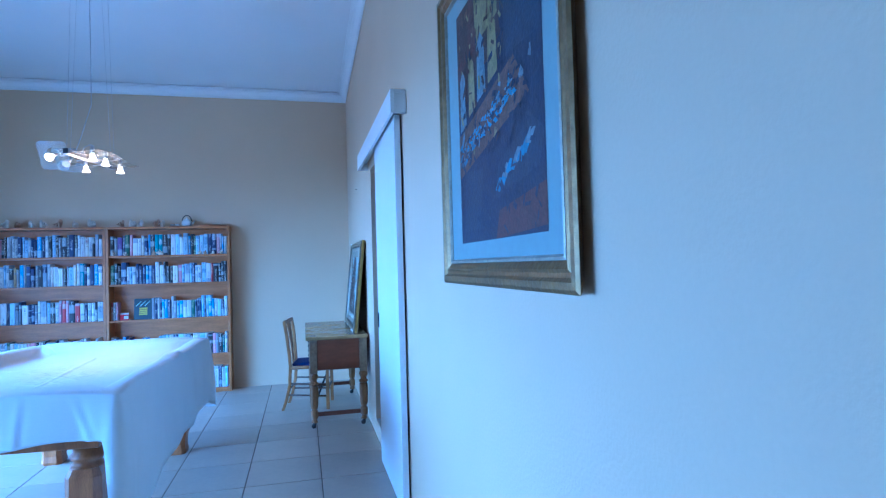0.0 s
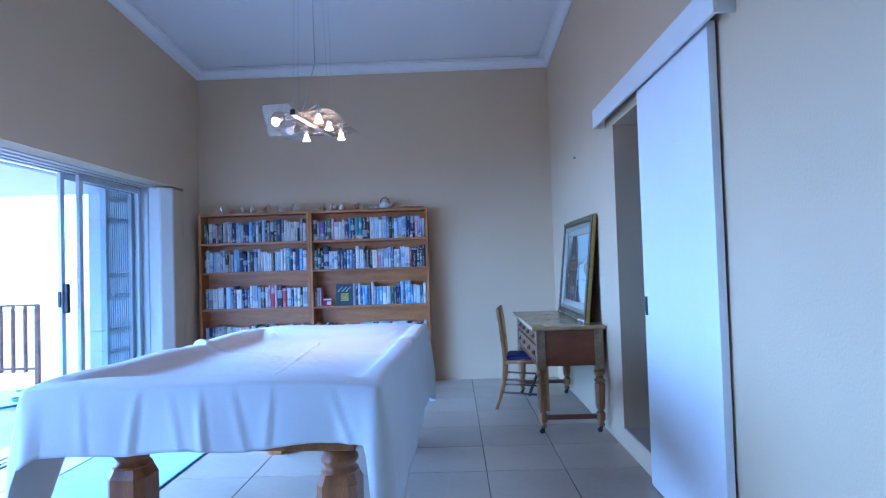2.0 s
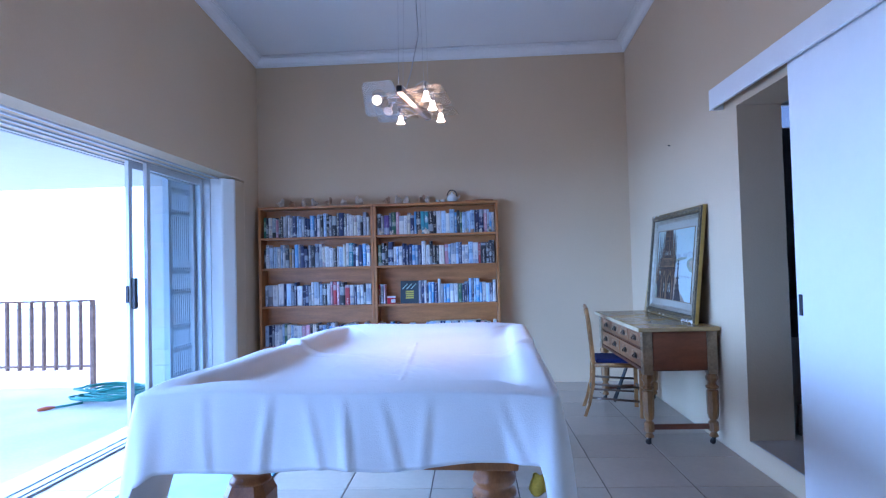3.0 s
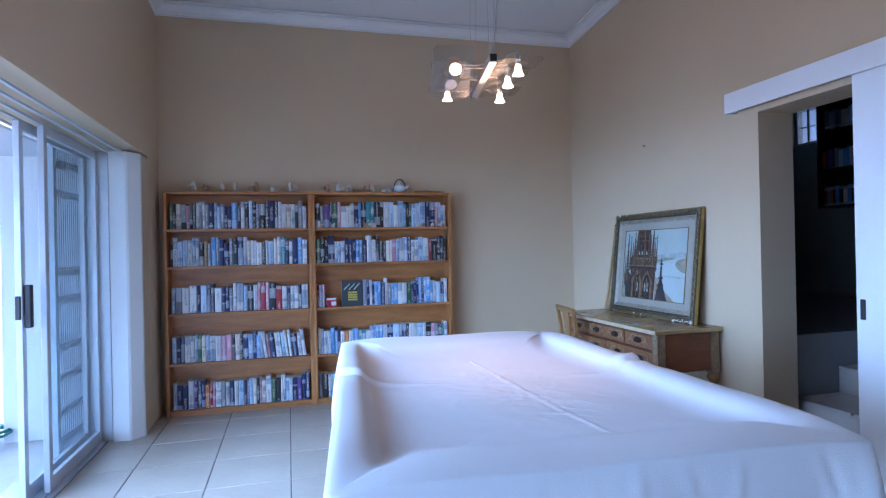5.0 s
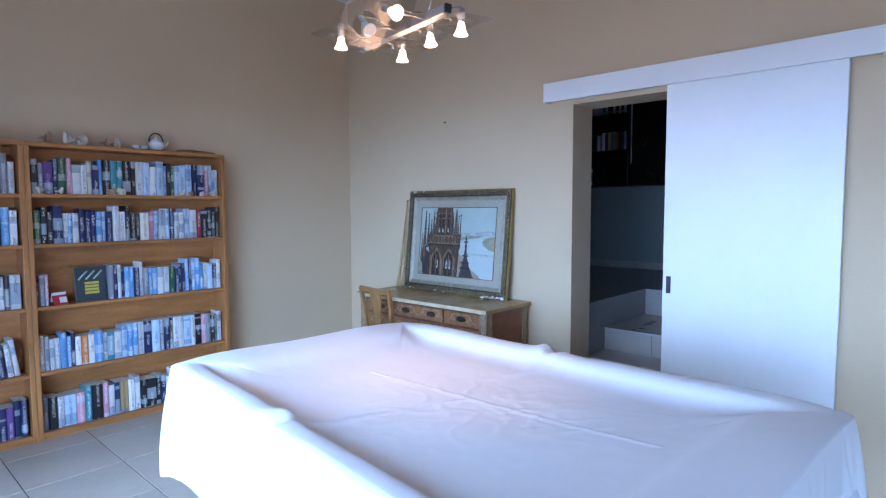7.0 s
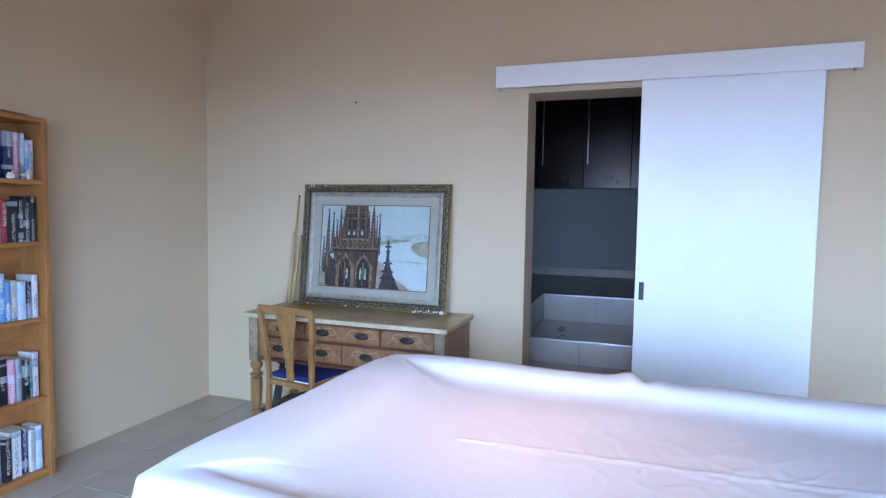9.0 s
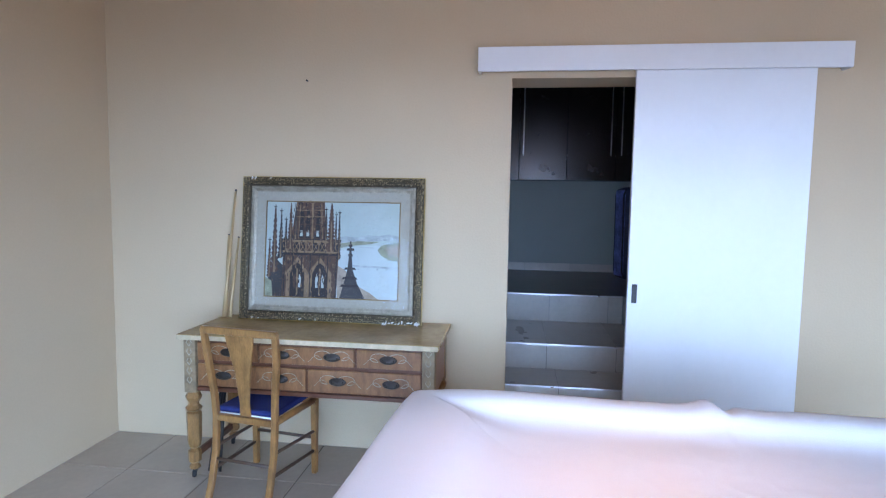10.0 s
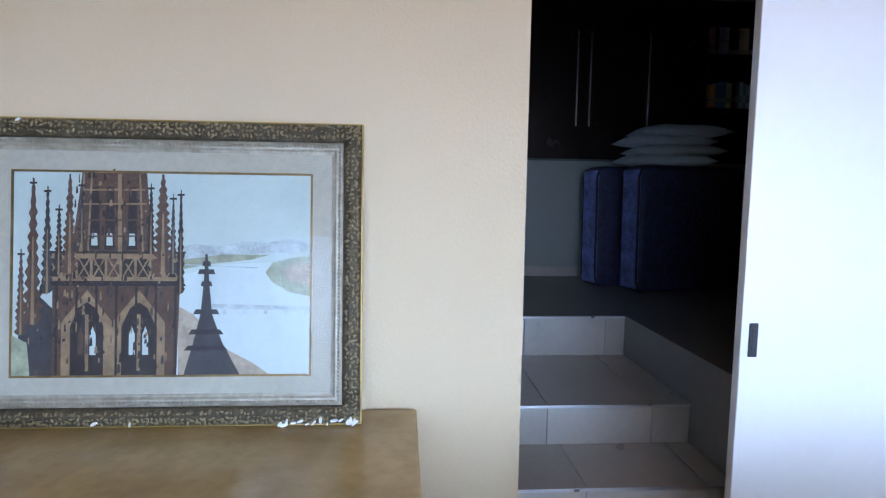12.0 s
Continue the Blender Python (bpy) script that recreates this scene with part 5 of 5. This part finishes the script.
for k in range(150):
    t = k / 149
    x, z = 0.03 + 0.72 * t, 0.355 + 0.14 * t + rr.uniform(-0.03, 0.05)
    a = rr.uniform(-0.6, 0.9)
    q_ = rr.uniform(0.012, 0.032)
    dx, dz = q_ * math.cos(a), q_ * math.sin(a)
    flat(bm, [(x - dx, z - dz), (x + dz * 0.4, z - dx * 0.35), (x + dx, z + dz), (x - dz * 0.4, z + dx * 0.35)], 0.0140 + 0.00001 * k, s2, (5, 4, 0, 5, 7)[k % 5])
flat(bm, [(0.5, 0.14), (0.95, 0.2), (1, 0.3), (0.9, 0.36), (0.55, 0.27)], 0.0138, s2, 7)
for k in range(9):
    x, z = 0.56 + 0.04 * k, 0.185 + 0.012 * k + rr.uniform(-0.01, 0.02)
    flat(bm, [(x - 0.05, z - 0.01), (x, z - 0.022), (x + 0.05, z + 0.02), (x, z + 0.03)], 0.0141 + 0.00005 * k, s2, (5, 4)[k % 3 == 2])
flat(bm, [(0.5, 0.0), (1, 0.02), (1, 0.15), (0.55, 0.1)], 0.0136, s2, 3)
flat(bm, [(0.05, 0.05), (0.3, 0.05), (0.35, 0.28), (0.1, 0.3)], 0.0134, s2, 7)
for k in range(260):
    x, z = rr.uniform(0.02, 0.97), rr.uniform(0.02, 0.97)
    a, b = rr.uniform(0.004, 0.014), rr.uniform(0.02, 0.07)
    c, s_ = math.cos(k), math.sin(k)
    tone = rr.choice((0, 0, 7)) if z < 0.35 or x > 0.65 else rr.choice((0, 1, 2, 3, 6, 1, 0, 2))
    if 0.33 < z - 0.18 * x < 0.44:
        tone = rr.choice((5, 4, 7, 6, 0))
    q = [(-a, -b * 0.4), (a * 0.6, -b * 0.5), (a, b * 0.3), (-a * 0.4, b * 0.5)]
    flat(bm, [(min(0.995, max(0.005, x + c * u - s_ * v)), min(0.995, max(0.005, z + s_ * u + c * v))) for u, v in q], 0.0147 + 0.000003 * k, s2, tone)
bmesh.ops.recalc_face_normals(bm, faces=bm.faces[:])
for f in bm.faces:
    if f.normal.z < 0:
        f.normal_flip()
o = part("canvas", bm, OIL, pa, "dark blue oil painting with trays of fish")
o.location = (BX, BY, 0)

# ---------- pendant lamp ----------
CHROME = material("brushed_steel", (0.50, 0.49, 0.50), 0.3, 0.9, vary=0.06, scale=20)
FROST = glass("frosted_plate", (0.86, 0.86, 0.84), 0.3, 0.93)
fn, fl = FROST.node_tree.nodes, FROST.node_tree.links
df = fn.new("ShaderNodeBsdfDiffuse")
df.inputs[0].default_value = (0.75, 0.75, 0.73, 1)
fm = fn.new("ShaderNodeMixShader")
fm.inputs[0].default_value = 0.015
fl.new(fn["Mix Shader"].outputs[0], fm.inputs[1])
fl.new(df.outputs[0], fm.inputs[2])
fl.new(fm.outputs[0], fn["Material Output"].inputs[0])
HOT = glow("lit_glass_shade", (1.0, 0.82, 0.56), 2.6)
COLD = material("unlit_glass_shade", (0.6, 0.6, 0.6), 0.15, vary=0.05, scale=20)
LZ = 2.185
pn = empty("pendant_lamp", -1.968, 3.91, LZ, -10, "steel bar pendant with glass plates and lit spots", "lamp")
part("bar", box((-0.017, -0.31, -0.015), (0.017, 0.31, 0.018), 0.003), CHROME, pn)
part("end_cap", box((-0.015, -0.318, -0.013), (0.015, -0.3105, 0.02), 0.003), BLACK, pn)
ceil_z = roof(3.9) - LZ


def plate():
    """A square of frosted glass with a round hole."""
    bm_ = bmesh.new()
    n = 32
    rings_ = []
    for z in (0.0, 0.005):
        outer, inner = [], []
        for k in range(n):
            a = math.tau * (k + 0.5) / n
            c, s_ = math.cos(a), math.sin(a)
            q = 0.095 / max(abs(c), abs(s_))
            outer.append(bm_.verts.new((c * q, s_ * q, z)))
            inner.append(bm_.verts.new((c * 0.05, s_ * 0.05, z)))
        rings_.append((outer, inner))
    (o0, i0), (o1, i1) = rings_
    for k in range(n):
        j = (k + 1) % n
        for q in ((o0[k], i0[k], i0[j], o0[j]), (o1[k], o1[j], i1[j], i1[k]), (o0[k], o0[j], o1[j], o1[k]), (i0[k], i1[k], i1[j], i0[j])):
            bm_.faces.new(q)
    bmesh.ops.recalc_face_normals(bm_, faces=bm_.faces[:])
    return bm_


SPOTS = [(-0.155, -0.18, -66, True), (-0.155, 0.0, -48, False), (-0.15, 0.2, 4, True), (0.125, -0.235, 3, True), (0.115, -0.05, -5, True), (0.115, 0.15, 2, True)]
for k, (x, y, tilt_, lit) in enumerate(SPOTS):
    sx = -1 if x < 0 else 1
    dip = -0.02 if k == 5 else 0.0
    m = pose(x, y, dip) @ pose(0, 0, 0, tilt_)
    neck = m @ Vector((0, 0, 0.05))
    arm = part("arm", tube([(sx * 0.017, y, 0.0), (sx * 0.06, y - 0.01, dip * 0.5), (x - sx * 0.05, y, dip - 0.003)], 0.004, 6), CHROME, pn)
    pl_ = part("glass_plate", plate(), FROST, arm, "frosted square glass plate")
    pl_.matrix_world = m @ pose(0, 0, 0, 0, -4 * sx, 0)
    pl_.visible_shadow = False
    part("holder", lathe([(0.009, 0.0), (0.012, 0.006), (0.012, 0.042), (0.008, 0.05)], 14, m), CHROME, arm)
    part("flex", tube([(sx * 0.02, y, 0.02), (sx * 0.06, y, 0.012), (x - sx * 0.05, y, neck.z * 0.8), (neck.x - sx * 0.012, neck.y, neck.z + 0.006), tuple(neck)], 0.003, 5), CHROME, arm)
    part("shade", lathe([(0.011, -0.002), (0.014, -0.010), (0.016, -0.024), (0.02, -0.036), (0.027, -0.048), (0.025, -0.049), (0.012, -0.042)], 18, m), HOT if lit else COLD, arm, "lit white glass cone" if lit else "unlit glass cone")
for x, y in ((0.012, -0.28), (-0.012, -0.28), (0.012, 0.28), (-0.012, 0.28)):
    part("wire", tube([(x, y, 0.02), (x * 2, y * 0.6, ceil_z - 0.02)], 0.0009, 5), CHROME, pn)
part("cable", tube([(0.0, -0.2, 0.02), (0.03, -0.19, 0.12), (0.06, -0.12, 0.35), (0.04, -0.08, 0.6), (0.0, -0.02, ceil_z - 0.02)], 0.0028, 6), CHROME, pn)
part("ceiling_rose", lathe([(0.06, ceil_z - 0.03), (0.065, ceil_z - 0.01), (0.065, ceil_z + 0.005)], 24), CHROME, pn)
lm = pose(-1.968, 3.91, LZ, 0, 0, -10)
for k, (x, y, tilt_, lit) in enumerate(SPOTS):
    if lit:
        p = lm @ pose(x, y, 0) @ pose(0, 0, 0, tilt_) @ Vector((0, 0, -0.075))
        la = lamp("lamp_light", "SPOT", pose(p.x, p.y, p.z) @ pose(0, 0, 0, tilt_), 5.2, (1.0, 0.62, 0.34))
        la.data.spot_size, la.data.spot_blend = radians(56), 1.0
        la.data.shadow_soft_size = 0.02
# fill lamp added under the bar to warm the upper walls
fill_lamp = lamp("pendant_fill", "POINT", pose(-1.968, 3.91, LZ - 0.12), 4.6, (1.0, 0.60, 0.30))
fill_lamp.data.shadow_soft_size = 0.18

# ---------- the room behind the sliding door ----------
STEP_TILE = material("step_tile", (0.50, 0.47, 0.43), 0.3, vary=0.08, scale=4, bump=0.04, bump_scale=30, random_tint=0.06)
GREY_TILE = material("landing_tile", (0.28, 0.28, 0.27), 0.35, vary=0.08, scale=3, random_tint=0.05)
NOSING = material("aluminium_nosing", (0.6, 0.6, 0.62), 0.3, 0.9, vary=0.04, scale=20)
BLACKWOOD = material("black_cabinet_laminate", (0.012, 0.010, 0.010), 0.25, vary=0.2, scale=6)
INNER_WALL = material("grey_green_plaster", (0.33, 0.37, 0.35), 0.7, vary=0.04, scale=1.5, bump=0.1, bump_scale=90)
INNER_X, INNER_Y0, INNER_Y1 = 3.2, 0.6, 7.6
SY0, SY1 = 3.32, 4.375
wall("wall_inner_east", (INNER_X, INNER_Y0, 0.5), (INNER_X + 0.2, INNER_Y1, 3.7), [(6.45, 7.05, 2.55, 3.2)], "y", INNER_WALL)
wall("wall_inner_north", (0.27, INNER_Y1, 0.5), (INNER_X + 0.2, INNER_Y1 + 0.2, 3.7), [(1.95, 2.4, 2.77, 3.1)], "x", INNER_WALL)
# unseen wall, added to stop outdoor light leaking in through the gap
wall("wall_inner_west", (0.12, YF + 0.25, 0.0), (0.35, INNER_Y1 + 0.2, 3.7), mat=INNER_WALL)
wall("wall_inner_south", (0.27, INNER_Y0 - 0.2, 0.5), (INNER_X + 0.2, INNER_Y0, 3.7), mat=INNER_WALL)
tagged(part("ceiling", box((0.27, INNER_Y0 - 0.2, 3.7), (INNER_X + 0.2, INNER_Y1 + 0.2, 3.8)), CEIL), kind="structure")
bm = bmesh.new()
add_box(bm, (1.54, INNER_Y0, 0.0), (INNER_X, INNER_Y1, 0.745))
add_box(bm, (0.272, INNER_Y0, 0.0), (1.54, SY0, 0.745))
add_box(bm, (0.272, SY1, 0.0), (1.54, INNER_Y1, 0.745))
tagged(part("floor_landing", bm, GREY_TILE), kind="structure")
stp = empty("tiled_stairs", 0, 0, 0, 0, "beige tiled steps with bright aluminium nosings", "stairs", kind="structure")
part("sill_step", box((0.003, OP_Y0 + 0.003, OP_Z0), (0.27, OP_Y1 - 0.003, OP_Z0 + 0.006), 0.001), STEP_TILE, stp)
part("landing_strip", box((0.271, SY0 + 0.002, 0.0), (0.35, SY1 - 0.002, OP_Z0 + 0.006), 0.001), STEP_TILE, stp)
part("lower_step", box((0.36, SY0, 0.0), (0.745, SY1, 0.325)), GROUT, stp)
part("middle_step", box((0.745, SY0, 0.0), (1.54, SY1, 0.505)), GROUT, stp)
cuts = (SY0 + 0.003, 3.44, 3.92, SY1 - 0.003)
for x, xd, z0, z1 in ((0.36, 0.745, 0.13, 0.335), (0.745, 1.54, 0.335, 0.515), (1.54, None, 0.515, 0.745)):
    for i, (y0, y1) in enumerate(zip(cuts, cuts[1:])):
        off = 0.06 if z0 == 0.335 else 0.0
        y0, y1 = y0 + (off if i else 0), y1 + (off if i < 2 else 0)
        part("riser_tile", box((x - 0.009, y0 + 0.002, z0), (x - 0.001, y1 - 0.002, z1 - 0.012), 0.001), STEP_TILE, stp)
        if xd:
            part("tread_tile", box((x - 0.008, y0 + 0.002, z1 - 0.0095), (xd - 0.01, y1 - 0.002, z1), 0.001), STEP_TILE, stp)
    part("nosing", box((x - 0.012, SY0 + 0.003, z1 - 0.0118), (x - 0.0085, SY1 - 0.003, z1 + 0.001), 0.001), NOSING, stp, "bright aluminium nosing")
for k in range(14):
    y = INNER_Y0 + 0.5 * k
    if y + 0.5 < INNER_Y1:
        tagged(part("baseboard", box((INNER_X - 0.01, y + 0.002, 0.7455), (INNER_X - 0.001, y + 0.498, 0.83), 0.002), STEP_TILE), kind="structure")

far_books = []
# black wall cabinets
CX, CZ0, CZ1 = 2.9, 1.745, 3.45
edges = (2.2, 2.7, 3.2, 3.7, 4.2, 4.7, 5.2)
for i, (y0, y1) in enumerate(zip(edges, edges[1:])):
    c = empty("wall_cabinet", CX, y0, CZ0, 0, "glossy black wall cabinet with long steel handle", "cabinet", "black cabinets in the back room")
    w_ = y1 - y0 - 0.002
    part("body", box((0.02, 0, 0), (INNER_X - CX - 0.002, w_, CZ1 - CZ0), 0.002), BLACKWOOD, c)
    d = part("door", box((0, 0.002, 0.002), (0.0185, w_ - 0.002, CZ1 - CZ0 - 0.002), 0.002), BLACKWOOD, c)
    hy = (w_ - 0.04, w_ - 0.06, 0.045, w_ - 0.05, w_ - 0.06, w_ - 0.05)[i]
    part("handle", box((-0.014, hy, 0.26), (-0.006, hy + 0.012, 1.0), 0.002), NOSING, d, "long steel handle")
for y0, y1, seed in ((5.202, 6.42, 5), (1.2, 2.198, 9)):
    c = empty("open_wall_shelf", CX, y0, CZ0, 0, "black open wall shelf holding rows of books", "shelf", "black shelves in the back room")
    w_ = y1 - y0
    part("back", box((INNER_X - CX - 0.014, 0.021, 0), (INNER_X - CX - 0.003, w_ - 0.021, 1.7)), BLACKWOOD, c)
    for yy in (0, w_ - 0.02):
        part("side", box((0, yy, 0), (INNER_X - CX - 0.003, yy + 0.02, 1.7), 0.002), BLACKWOOD, c)
    for k, z in enumerate((0.0, 0.41, 0.84, 1.27, 1.66)):
        part("shelf", box((0.002, 0.0205, z), (INNER_X - CX - 0.015, w_ - 0.0205, z + 0.022), 0.002), BLACKWOOD, c)
        if k in (1, 2, 3) or (k == 0 and seed == 5):
            rb = random.Random(seed * 10 + k)
            y = 0.03 + (0.5 if k == 0 else 0)
            while y < w_ - 0.08:
                w2 = rb.choice((0.028, 0.036, 0.046))
                far_books.append((CX + 0.03, y0 + y, CZ0 + z + 0.0225, w2, rb.choice((0.19, 0.205, 0.215)), rb.choice(DECK)))
                y += w2 + 0.001
bm = bmesh.new()
for x, y, z, w2, h, cv in far_books:
    add_box(bm, (x, y, z), (x + 0.125, y + w2, z + h), 0, None, cv)
tagged(part("shelved_books", bm, COVER_MATS), "rows of mixed paperbacks on the black shelves", "books", kind="stuff")
# small high window of the back room
w1 = empty("window_1", INNER_X + 0.1, 6.75, 2.55, 0, "small barred window high in the back room", "window", kind="structure")
wf = part("window_frame", box((-0.03, -0.298, 0.002), (0.03, -0.26, 0.648), 0.003), PAINT, w1)
part("window_frame", box((-0.03, 0.26, 0.002), (0.03, 0.298, 0.648), 0.003), PAINT, w1)
part("window_frame", box((-0.03, -0.259, 0.002), (0.03, 0.259, 0.04), 0.003), PAINT, w1)
part("window_frame", box((-0.03, -0.259, 0.61), (0.03, 0.259, 0.648), 0.003), PAINT, w1)
for y in (-0.13, 0.0, 0.13):
    part("glazing_bar", box((-0.012, y - 0.008, 0.041), (0.012, y + 0.008, 0.609), 0.002), BLACK, w1)
for z in (0.23, 0.43):
    part("glazing_bar", box((0.0125, -0.258, z), (0.024, 0.258, z + 0.014), 0.002), BLACK, w1)

w3 = empty("window_2", 2.175, INNER_Y1 + 0.1, 2.77, 0, "small high window at the end of the back room", "window", kind="structure")
part("window_frame", box((-0.223, -0.03, 0.002), (-0.195, 0.03, 0.328), 0.003), PAINT, w3)
part("window_frame", box((0.195, -0.03, 0.002), (0.223, 0.03, 0.328), 0.003), PAINT, w3)
part("window_frame", box((-0.194, -0.03, 0.002), (0.194, 0.03, 0.03), 0.003), PAINT, w3)
part("window_frame", box((-0.194, -0.03, 0.3), (0.194, 0.03, 0.328), 0.003), PAINT, w3)
# both panes get an added tint that cuts daylight into the back room
part("pane", box((-0.194, -0.012, 0.031), (0.194, -0.006, 0.299)), glass("dimming_glass_north", (0.5, 0.55, 0.6), 0.0, 0.95), w3, "pane with a tint added to dim the daylight")
w1_pane = part("pane", box((-0.004, -0.258, 0.041), (0.004, 0.258, 0.609)), glass("dimming_glass_east", (0.5, 0.55, 0.6), 0.0, 0.95), w1, "pane with a tint added to dim the daylight")
w1_pane.location = (-0.018, 0, 0)

# mattresses and pillows
NAVY = material("navy_quilted_ticking", (0.02, 0.028, 0.075), 0.6, vary=0.4, scale=14, bump=0.6, bump_scale=28)
BLUE_EDGE = material("blue_mattress_border", (0.16, 0.23, 0.55), 0.6, vary=0.45, scale=10, bump=0.3, bump_scale=60)
PIPING = material("dark_piping", (0.01, 0.012, 0.03), 0.6, vary=0.1, scale=20)
PILLOW = material("pale_blue_pillowcase", (0.6, 0.68, 0.72), 0.85, vary=0.08, scale=8, bump=0.2, bump_scale=40)


def mattress(x, y1, length, lean):
    m_ = empty("mattress", x, y1, 0.7455, 0, "navy quilted mattress standing on its long edge", "mattress", "mattresses on the landing")
    t, h = 0.23, 0.93
    body = bmesh.new()
    add_box(body, (0, -length, 0), (t, 0, h), 0.05)
    bmesh.ops.subdivide_edges(body, edges=body.edges[:], cuts=1)
    part("ticking", body, NAVY, m_, smooth=True)
    part("border", box((0.02, -0.03, 0.03), (t - 0.02, 0.008, h - 0.03), 0.012), BLUE_EDGE, m_, "bright blue patterned border")
    for xx in (0.022, t - 0.022):
        pts_ = [(xx, -length + 0.06, h - 0.008), (xx, -0.06, h - 0.008), (xx, -0.016, h - 0.03), (xx, 0.002, h - 0.08), (xx, 0.002, 0.08), (xx, -0.016, 0.03), (xx, -0.06, 0.01)]
        part("piping", tube(pts_, 0.009, 6), PIPING, m_)
    m_.matrix_world = pose(x, y1, 0.7455, 0, lean, 14)
    return m_


mattress(2.30, 2.93, 0.95, 1.0)
mattress(2.58, 3.14, 0.95, 1.0)


def pillow(x, y, z, turn, seed):
    bm_ = bmesh.new()
    n = 16
    top_, bot_ = {}, {}
    for i in range(n + 1):
        for j in range(n + 1):
            u, v = 2 * i / n - 1, 2 * j / n - 1
            edge = max(0.0, (1 - u ** 4)) * max(0.0, (1 - v ** 4))
            px = 0.2 * u * (1 - 0.06 * (1 - v * v))
            py = 0.33 * v * (1 - 0.05 * (1 - u * u))
            w_ = 0.01 * noise.noise(Vector((u * 3, v * 3, seed)))
            top_[i, j] = bm_.verts.new((px, py, 0.035 + 0.06 * edge ** 0.6 + w_ * edge))
            bot_[i, j] = bm_.verts.new((px, py, 0.034 - 0.033 * edge ** 0.5))
    for i in range(n):
        for j in range(n):
            bm_.faces.new((top_[i, j], top_[i + 1, j], top_[i + 1, j + 1], top_[i, j + 1])).smooth = True
            bm_.faces.new((bot_[i, j], bot_[i, j + 1], bot_[i + 1, j + 1], bot_[i + 1, j])).smooth = True
    bmesh.ops.remove_doubles(bm_, verts=bm_.verts[:], dist=0.0012)
    ob = part("pillow", bm_, PILLOW)
    ob.matrix_world = pose(x, y, z, 0, 0, turn)
    return tagged(ob, "pale blue pillow stacked on the upright mattresses", "pillow", "pillows on the mattresses")


for k, (x, y, dz, tn) in enumerate(((2.53, 2.68, 0.0, 2), (2.52, 2.62, 0.07, -3), (2.54, 2.68, 0.14, 3), (2.53, 2.58, 0.21, -2))):
    pillow(x, y, 1.675 + dz, tn, k)

# ---------- floor tiles ----------
floor = bpy.data.objects["floor"]
tile_mesh = {}


def tile_at(x0, y0, x1, y1):
    key = (round(x1 - x0, 3), round(y1 - y0, 3))
    if key not in tile_mesh:
        w, h = (x1 - x0) / 2 - 0.0025, (y1 - y0) / 2 - 0.0025
        bm = bmesh.new()
        lo = [bm.verts.new((sx * w, sy * h, -0.006)) for sx, sy in ((-1, -1), (1, -1), (1, 1), (-1, 1))]
        hi = [bm.verts.new((sx * (w - 0.002), sy * (h - 0.002), 0.0)) for sx, sy in ((-1, -1), (1, -1), (1, 1), (-1, 1))]
        bm.faces.new(hi)
        for i in range(4):
            bm.faces.new((lo[i], lo[(i + 1) % 4], hi[(i + 1) % 4], hi[i]))
        me = bpy.data.meshes.new("tile")
        bm.to_mesh(me)
        bm.free()
        me.materials.append(TILE)
        tile_mesh[key] = me
    ob = new("tile", tile_mesh[key])
    ob.location = ((x0 + x1) / 2, (y0 + y1) / 2, 0)
    ob.parent = floor


gx = -0.957
xs = sorted([gx + TW * k for k in range(-8, 3)])
ys = [4.87 + TW * k for k in range(-16, 6)]
for x0 in xs:
    for y0 in ys:
        lo = (max(x0, XL - 0.235), max(y0, YB))
        hi = (min(x0 + TW, 0), min(y0 + TW, YF))
        if hi[0] - lo[0] > 0.03 and hi[1] - lo[1] > 0.03:
            tile_at(lo[0], lo[1], hi[0], hi[1])
